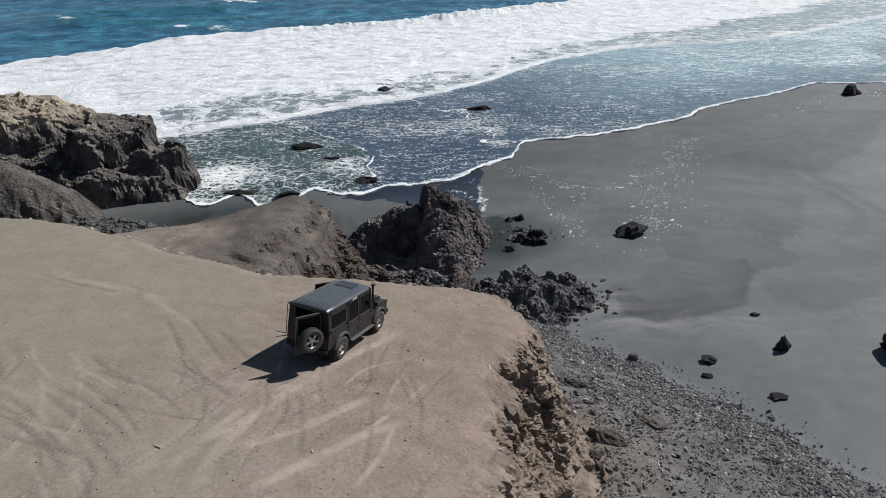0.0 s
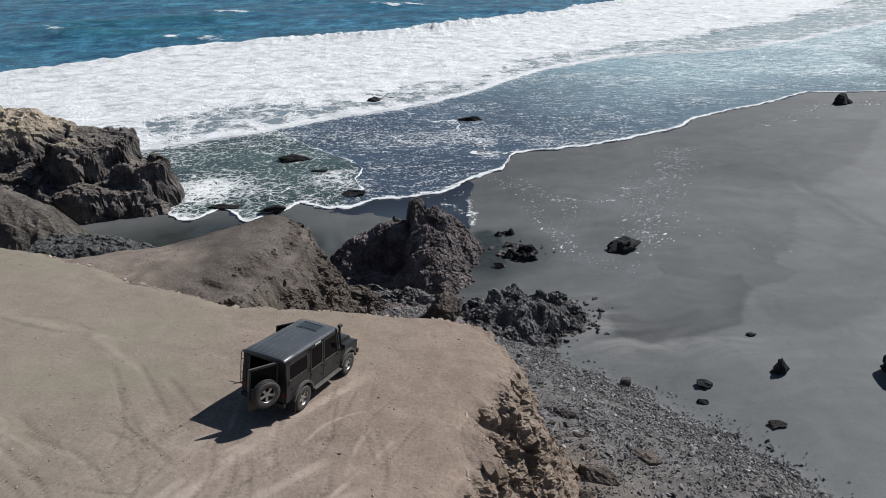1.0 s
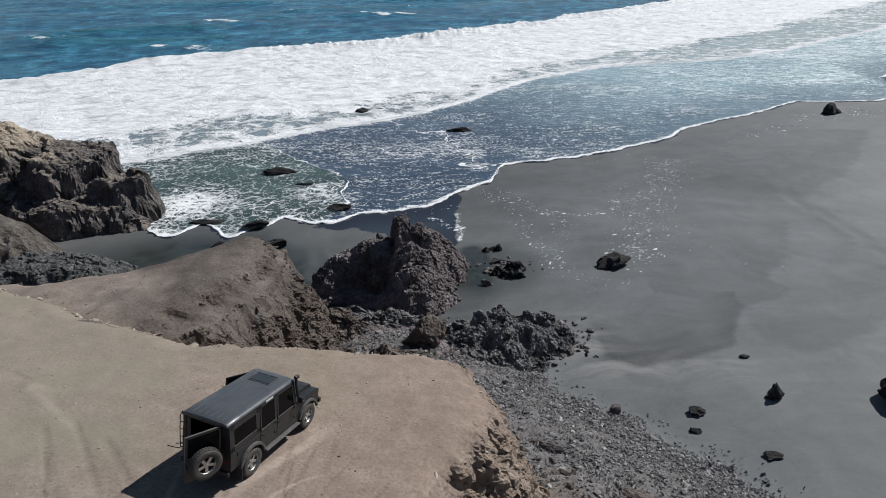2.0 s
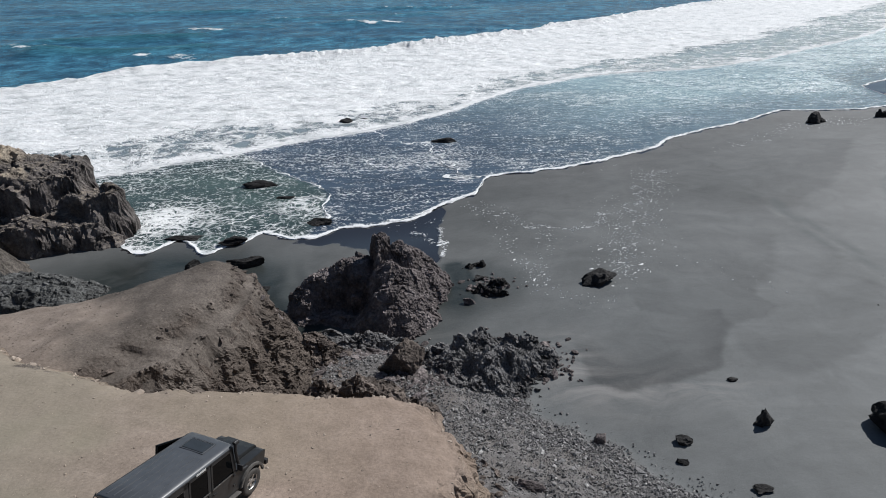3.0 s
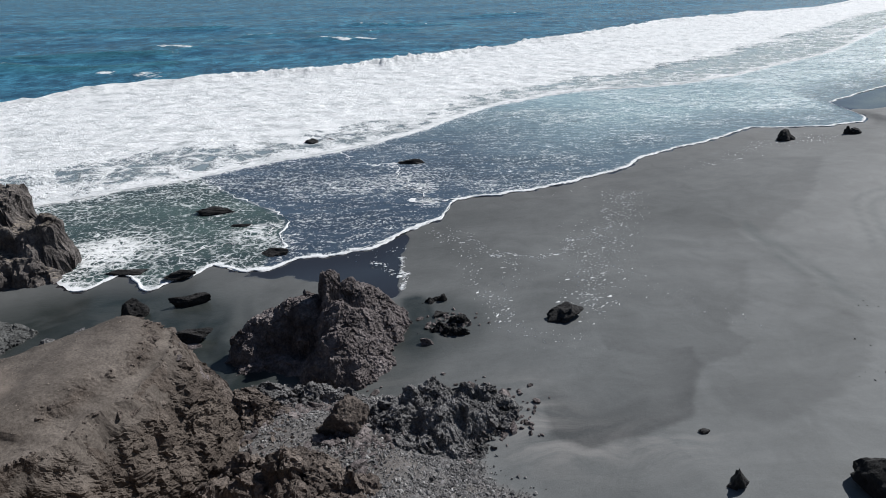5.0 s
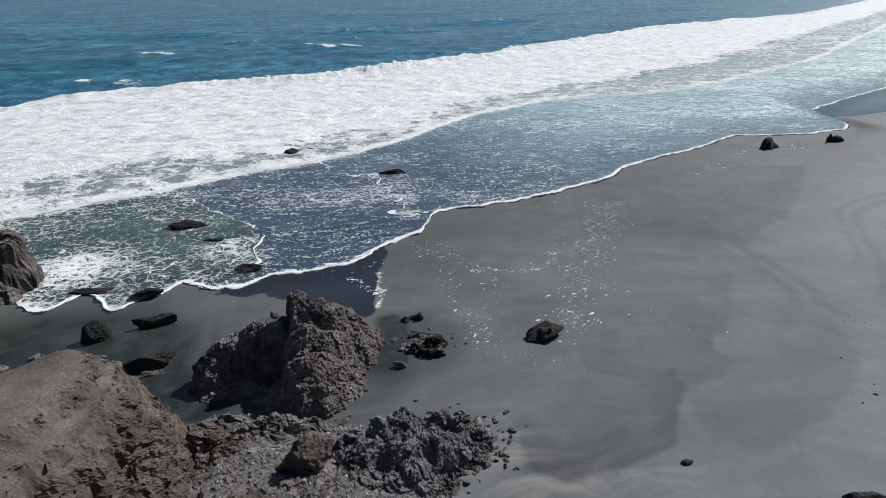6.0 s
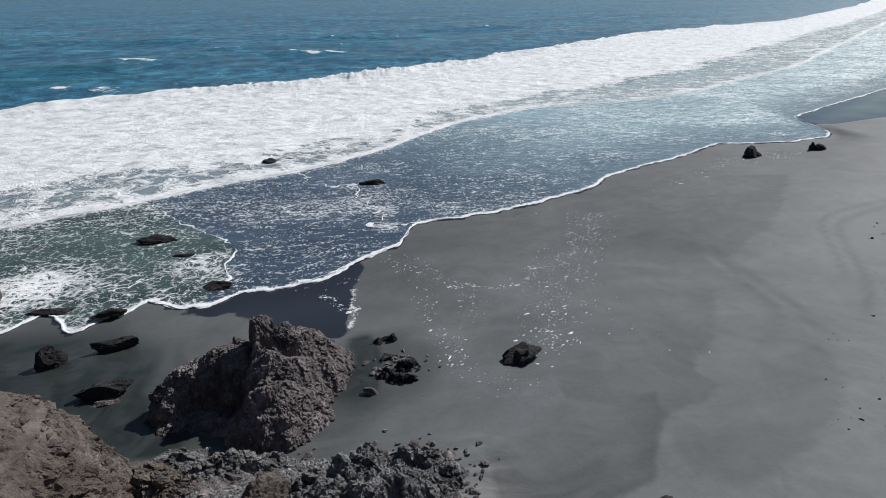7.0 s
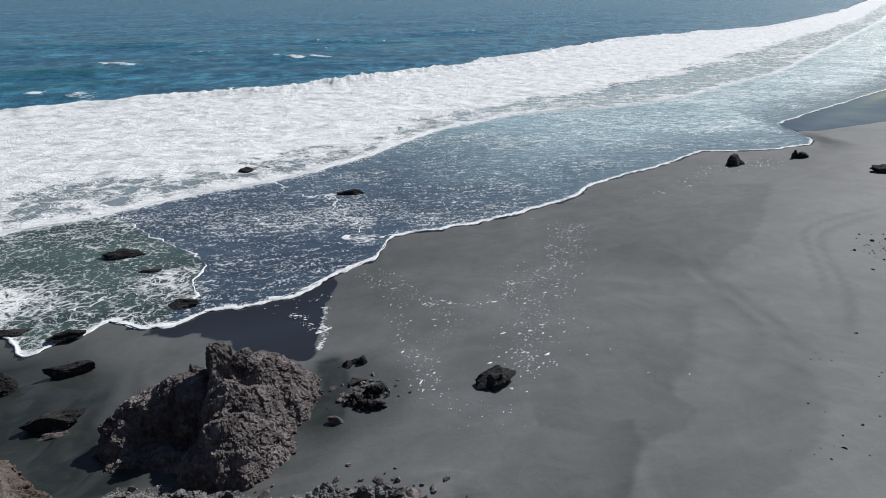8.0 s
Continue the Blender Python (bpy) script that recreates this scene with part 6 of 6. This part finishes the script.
def side_door(name, parent, x0, x1, glass_to, y, sgn, m=None, front=False):
    """A side door of the car: pressed lower panel, window frame, pane, handle and hinges, in the frame of the car or hung open by m."""
    d = new(name)
    d.parent = parent
    if m is not None:
        d.matrix_local = m
    a, b = sorted((y, y + sgn * 0.035))
    top = 1.93
    prof = [(x0, 0.60), (x1, 0.60), (x1, 1.18), (x0, 1.18)]
    if front:
        prof = [(x0, 0.60), (x1 - 0.10, 0.60), (x1, 0.72), (x1, 1.18), (x0, 1.18)]
    part("panel", prism(prof, a, b, 0.006), car_paint, d)
    g = [(x0 + 0.05, 1.21), (x1 - 0.05, 1.21), (glass_to - 0.05, top - 0.05), (x0 + 0.05, top - 0.05)]
    pane = prism(g, a + 0.012, b - 0.012)
    lean(pane)
    part("pane", pane, glass_mat, d)
    bars = [prism([(x0, 1.18), (x0 + 0.055, 1.18), (x0 + 0.055, top), (x0, top)], a, b), prism([(x1 - 0.055, 1.18), (x1, 1.18), (glass_to, top), (glass_to - 0.055, top)], a, b),
            prism([(x0, top - 0.055), (glass_to, top - 0.055), (glass_to, top), (x0, top)], a, b), prism([(x0, 1.175), (x1, 1.175), (x1, 1.215), (x0, 1.215)], a, b + 0.006)]
    fr = merge(*bars)
    lean(fr)
    part("window_frame", fr, car_paint, d)
    yo = y + sgn * 0.035
    lo, hi = sorted((yo, yo + sgn * 0.022))
    part("handle", box((x0 + 0.05, lo, 1.0), (x0 + 0.17, hi, 1.045), 0.006), black_trim, d)
    for z in (0.76, 1.08):
        part("hinge", box((x1 - 0.06, lo, z), (x1 + 0.02, hi, z + 0.06), 0.004), black_trim, d)
    # thin grey strip drawn as the bright reflected line along the waist
    part("waist_highlight", box((x0 + 0.01, lo, 1.19), (x1 - 0.01, lo + 0.012, 1.222), 0.002), grey_trim, d)
    return d


def build_car(m):
    c = thing("off_road_car", m, "charcoal boxy long-wheelbase off-road car, rear and front door open", "car")
    hw = 0.80
    arches = arc(0.0, 0.42, 0.50, 156, 24) + [(0.50, 0.52), (2.26, 0.52)] + arc(2.794, 0.42, 0.50, 156, 24)
    prof = [(-0.88, 0.62)] + arches + [(3.42, 0.66), (3.44, 1.10), (2.12, 1.16), (2.08, 1.18), (-0.88, 1.18)]
    for s in (-1, 1):
        lo, hi = sorted((s * (hw - 0.05), s * hw))
        part("side_panel", prism(prof, lo, hi, 0.008), car_paint, c)
        part("crease", box((-0.87, s * hw - 0.008, 1.085), (2.05, s * hw + 0.008, 1.115), 0.004), car_paint, c)
        # wheel arch lips
        for cx in (0.0, 2.794):
            ring = arc(cx, 0.42, 0.56, 168, 12, 16) + arc(cx, 0.42, 0.48, 12, 168, 16)
            l2, h2 = sorted((s * (hw - 0.01), s * (hw + 0.075)))
            part("wheel_arch", prism(ring, l2, h2, 0.01), grey_trim, c, "dusty grey wheel-arch lip")
            part("inner_arch", box((cx - 0.5, min(s * 0.35, s * 0.74), 0.55), (cx + 0.5, max(s * 0.35, s * 0.74), 0.98), 0.05), black_trim, c)
        part("side_step", box((0.55, min(s * 0.74, s * 0.92), 0.44), (2.22, max(s * 0.74, s * 0.92), 0.485), 0.012), grey_trim, c)
        part("mudflap", box((-0.50, min(s * 0.62, s * 0.88), 0.16), (-0.475, max(s * 0.62, s * 0.88), 0.56)), black_trim, c)
        # upper side: pillars, rails and the long rear side pane
        a, b = sorted((s * (hw - 0.045), s * (hw - 0.002)))
        ups = [box((-0.88, a, 1.18), (-0.72, b, 1.95)), box((0.20, a, 1.18), (0.35, b, 1.95)), box((-0.88, a, 1.80), (0.35, b, 1.95)), box((-0.88, a, 1.18), (0.35, b, 1.31)), box((1.07, a, 1.18), (1.13, b, 1.95)),
               prism([(2.0, 1.18), (2.12, 1.18), (2.01, 1.95), (1.90, 1.95)], a, b), box((0.35, a, 1.925), (1.95, b, 1.97))]
        for kind, up in zip(("pillar", "pillar", "roof_rail", "waist_rail", "pillar", "pillar", "roof_rail"), ups):
            lean(up)
            part(kind, up, car_paint, c)
        pane = box((-0.72, a + 0.012, 1.31), (0.20, b - 0.012, 1.80))
        lean(pane)
        part("side_window", pane, glass_mat, c)
        rim = merge(box((-0.735, a, 1.298), (0.215, b + 0.008, 1.318)), box((-0.735, a, 1.792), (0.215, b + 0.008, 1.812)), box((-0.735, a, 1.30), (-0.715, b + 0.008, 1.81)), box((0.195, a, 1.30), (0.215, b + 0.008, 1.81)))
        lean(rim)
        part("window_seal", rim, grey_trim, c)
        gut = box((-0.93, s * 0.735 - 0.02, 1.955), (2.0, s * 0.735 + 0.03, 1.985), 0.006)
        part("gutter", gut, black_trim, c)
        part("tail_lamp", box((-0.905, s * 0.70 - 0.05, 0.86), (-0.875, s * 0.70 + 0.05, 0.95), 0.01), lamp_red, c, "round red tail lamp")
        part("headlamp", lathe([(0.001, 0.0), (0.08, -0.012), (0.095, 0.0)], 20), lamp_clear, c, "clear headlamp").matrix_local = pose(3.455, s * 0.58, 0.97, 0, 0, 90)
        # outside mirror on its arm
        mir = new("mirror")
        mir.parent = c
        part("arm", tube([(2.02, s * 0.79, 1.24), (2.06, s * 0.90, 1.27), (2.06, s * 0.95, 1.32)], 0.012), black_trim, mir)
        part("housing", box((2.03, min(s * 0.88, s * 1.06), 1.29), (2.08, max(s * 0.88, s * 1.06), 1.47), 0.02), black_trim, mir)
    side_door("rear_side_door", c, 0.36, 1.06, 1.06, -0.775, -1)
    side_door("front_side_door", c, 1.14, 2.04, 1.93, -0.775, -1, front=True)
    side_door("rear_side_door", c, 0.36, 1.06, 1.06, 0.775, 1)
    swing = Matrix.Translation((2.04, 0.79, 0)) @ Matrix.Rotation(radians(-26), 4, "Z") @ Matrix.Translation((-2.04, -0.79, 0))
    side_door("front_side_door", c, 1.14, 2.04, 1.93, 0.775, 1, swing, front=True)
    # floor and cabin
    part("floor_pan", box((-0.86, -0.74, 0.58), (2.1, 0.74, 0.64)), black_trim, c)
    part("engine_bay", box((2.1, -0.52, 0.60), (3.40, 0.52, 1.05)), black_trim, c)
    part("dashboard", box((1.86, -0.70, 0.95), (2.10, 0.70, 1.24), 0.03), black_trim, c)
    for x0, y0, w in ((1.05, -0.62, 0.50), (1.05, 0.12, 0.50), (0.12, -0.62, 1.24)):
        st = new("seat")
        st.parent = c
        part("cushion", box((x0, y0, 0.78), (x0 + 0.5, y0 + w, 0.93), 0.04), seat_cloth, st)
        part("backrest", box((x0 - 0.08, y0, 0.90), (x0 + 0.06, y0 + w, 1.52), 0.04), seat_cloth, st)
    # front: bonnet, wings, grille, bumper, windscreen
    part("bonnet", prism([(2.10, 1.18), (2.10, 1.285), (3.10, 1.245), (3.36, 1.205), (3.44, 1.10), (3.44, 1.05)], -0.50, 0.50, 0.014), car_paint, c)
    for s in (-1, 1):
        part("wing_top", prism([(2.12, 1.08), (2.12, 1.165), (3.30, 1.13), (3.44, 1.085), (3.44, 1.03)], min(s * 0.505, s * 0.795), max(s * 0.505, s * 0.795), 0.012), car_paint, c)
    part("grille", merge(box((3.42, -0.78, 0.70), (3.445, 0.78, 1.07)), *[box((3.44, -0.42, 0.78 + 0.045 * k), (3.462, 0.42, 0.80 + 0.045 * k)) for k in range(6)]), black_trim, c)
    part("front_bumper", merge(box((3.50, -0.80, 0.52), (3.62, 0.80, 0.68), 0.02), box((3.38, -0.5, 0.50), (3.52, 0.5, 0.62))), black_trim, c)
    part("windscreen", prism([(2.10, 1.30), (2.075, 1.30), (1.965, 1.90), (1.99, 1.90)], -0.69, 0.69), glass_mat, c)
    part("screen_frame", merge(prism([(2.14, 1.22), (2.08, 1.22), (2.06, 1.32), (2.12, 1.32)], -0.76, 0.76), prism([(2.01, 1.86), (1.96, 1.86), (1.945, 1.96), (2.0, 1.96)], -0.735, 0.735),
                               *[prism([(2.12, 1.28), (2.06, 1.28), (1.955, 1.92), (2.01, 1.92)], min(s * 0.68, s * 0.735), max(s * 0.68, s * 0.735)) for s in (-1, 1)]), car_paint, c)
    # roof: rounded along its edges, pressed ribs, a glazed hatch
    cross = [(-0.745, 1.965), (-0.735, 1.99), (-0.69, 2.035), (-0.60, 2.058), (0.0, 2.072), (0.60, 2.058), (0.69, 2.035), (0.735, 1.99), (0.745, 1.965)]
    bm = bmesh.new()
    xs = [-0.955, -0.93, -0.4, 0.3, 1.0, 1.6, 1.95, 2.03, 2.06]
    rows = []
    for x in xs:
        drop = 0.05 if x in (2.06,) else (0.02 if x in (2.03, -0.955) else 0.0)
        rows.append([bm.verts.new((x, y, z - drop * (1 if 0 < abs(y) < 0.74 or y == 0 else 0))) for y, z in cross])
    for a, b in zip(rows[:-1], rows[1:]):
        for k in range(len(cross) - 1):
            bm.faces.new((a[k], b[k], b[k + 1], a[k + 1]))
    low = [[bm.verts.new((x, y * 0.985, 1.955)) for y, z in cross] for x in (xs[0], xs[-1])]
    for rr, lw in ((rows[0], low[0]), (rows[-1], low[1])):
        for k in range(len(cross) - 1):
            bm.faces.new((rr[k], rr[k + 1], lw[k + 1], lw[k]))
    for k in range(len(cross) - 1):
        bm.faces.new((low[0][k], low[0][k + 1], low[1][k + 1], low[1][k]))
    bmesh.ops.recalc_face_normals(bm, faces=bm.faces[:])
    for f in bm.faces:
        f.smooth = True
    roof = part("roof", bm, skylit_roof_paint, c, "dusty grey ribbed roof with sky sheen in its colour")
    for y in (-0.48, -0.29, -0.10, 0.10, 0.29, 0.48):
        part("rib", box((-0.86, y - 0.017, 2.045), (1.12, y + 0.017, 2.078 - abs(y) * 0.012), 0.008), skylit_roof_paint, roof)
    part("hatch_frame", box((1.27, -0.37, 2.05), (1.79, 0.41, 2.082), 0.03), skylit_roof_paint, roof)
    part("hatch_pane", box((1.31, -0.33, 2.06), (1.75, 0.37, 2.088), 0.03), hatch_glass, roof, "dark glazed roof hatch")
    part("decal", box((0.62, -0.757, 1.93), (0.95, -0.75, 1.985)), pale_decal, c, "small pale worn sticker")
    # back: opening frame, cross member, the door swung right round
    part("rear_frame", merge(box((-0.90, -0.76, 0.64), (-0.86, -0.47, 1.20)), box((-0.90, 0.47, 0.64), (-0.86, 0.76, 1.20)), box((-0.90, -0.745, 1.2), (-0.86, -0.50, 1.95)), box((-0.90, 0.50, 1.2), (-0.86, 0.745, 1.95)), box((-0.90, -0.74, 1.88), (-0.86, 0.74, 1.97))), car_paint, c)
    part("rear_cross_member", box((-0.95, -0.78, 0.50), (-0.86, 0.78, 0.63), 0.012), black_trim, c)
    d = new("rear_door")
    d.parent = c
    d.matrix_local = Matrix.Translation((-0.90, -0.47, 0)) @ Matrix.Rotation(radians(-24), 4, "Z")
    part("panel", box((-0.92, -0.045, 0.64), (0.0, 0.0, 1.28), 0.01), car_paint, d)
    part("window_frame", merge(box((-0.92, -0.045, 1.28), (-0.86, 0.0, 1.93)), box((-0.06, -0.045, 1.28), (0.0, 0.0, 1.93)), box((-0.92, -0.045, 1.87), (0.0, 0.0, 1.93)), box((-0.92, -0.045, 1.25), (0.0, 0.0, 1.31))), car_paint, d)
    part("edge_strip", box((-0.925, -0.05, 1.925), (0.0, 0.004, 1.945), 0.004), grey_trim, d, "pale grey edge of the door top")
    part("edge_strip", box((-0.935, -0.05, 1.25), (-0.918, 0.004, 1.93), 0.004), grey_trim, d, "pale grey edge of the door")
    part("pane", box((-0.86, -0.03, 1.31), (-0.06, -0.015, 1.87)), glass_mat, d)
    part("wheel_bracket", box((-0.64, -0.14, 1.02), (-0.36, -0.045, 1.30), 0.02), black_trim, d)
    part("door_handle", box((-0.88, -0.07, 1.10), (-0.78, -0.045, 1.15), 0.005), black_trim, d)
    wheel("spare_wheel", d, (-0.50, -0.26, 1.17), -1)
    # wheels, axles
    for x in (0.0, 2.794):
        for s in (-1, 1):
            wheel("wheel", c, (x, s * 0.735, 0.402), s)
        part("axle", tube([(x, -0.66, 0.41), (x, 0.66, 0.41)], 0.055), black_trim, c)
    # snorkel up the right-hand pillar
    sn = new("snorkel")
    sn.parent = c
    part("pipe", tube([(2.55, -0.815, 1.06), (2.34, -0.83, 1.10), (2.22, -0.845, 1.22), (2.12, -0.83, 1.50), (2.05, -0.80, 1.86), (2.04, -0.80, 2.06)], 0.042, 12), black_trim, sn)
    part("intake", tube([(1.98, -0.80, 2.11), (2.02, -0.80, 2.12), (2.09, -0.80, 2.12), (2.13, -0.80, 2.10)], 0.06, 12), black_trim, sn)
    # ladder on the back, left, and a thin rod
    la = new("ladder")
    la.parent = c
    for y in (0.56, 0.76):
        part("rail", tube([(-0.90, y, 0.92), (-0.99, y, 0.98), (-1.0, y, 1.5), (-0.99, y, 1.93), (-0.90, y, 2.02)], 0.012), black_trim, la)
    for z in (1.10, 1.32, 1.54, 1.76):
        part("rung", tube([(-1.0, 0.56, z), (-1.0, 0.76, z)], 0.010), black_trim, la)
    part("rod", tube([(-0.93, 0.72, 0.90), (-0.97, 0.95, 0.88), (-1.02, 1.16, 0.90)], 0.011), black_trim, c)
    part("jack_hole", box((-0.62, -0.815, 0.96), (-0.56, -0.80, 1.08), 0.005), black_trim, c)
    return c


heading = radians(68.4)
fore = Vector((math.cos(heading), math.sin(heading), -0.304)).normalized()
port = Vector((-math.sin(heading), math.cos(heading), 0.026))
up_way = fore.cross(port).normalized()
port = up_way.cross(fore)
build_car(Matrix(((fore.x, port.x, up_way.x, CAR[0]), (fore.y, port.y, up_way.y, CAR[1]), (fore.z, port.z, up_way.z, CAR[2] + 0.02), (0, 0, 0, 1))))
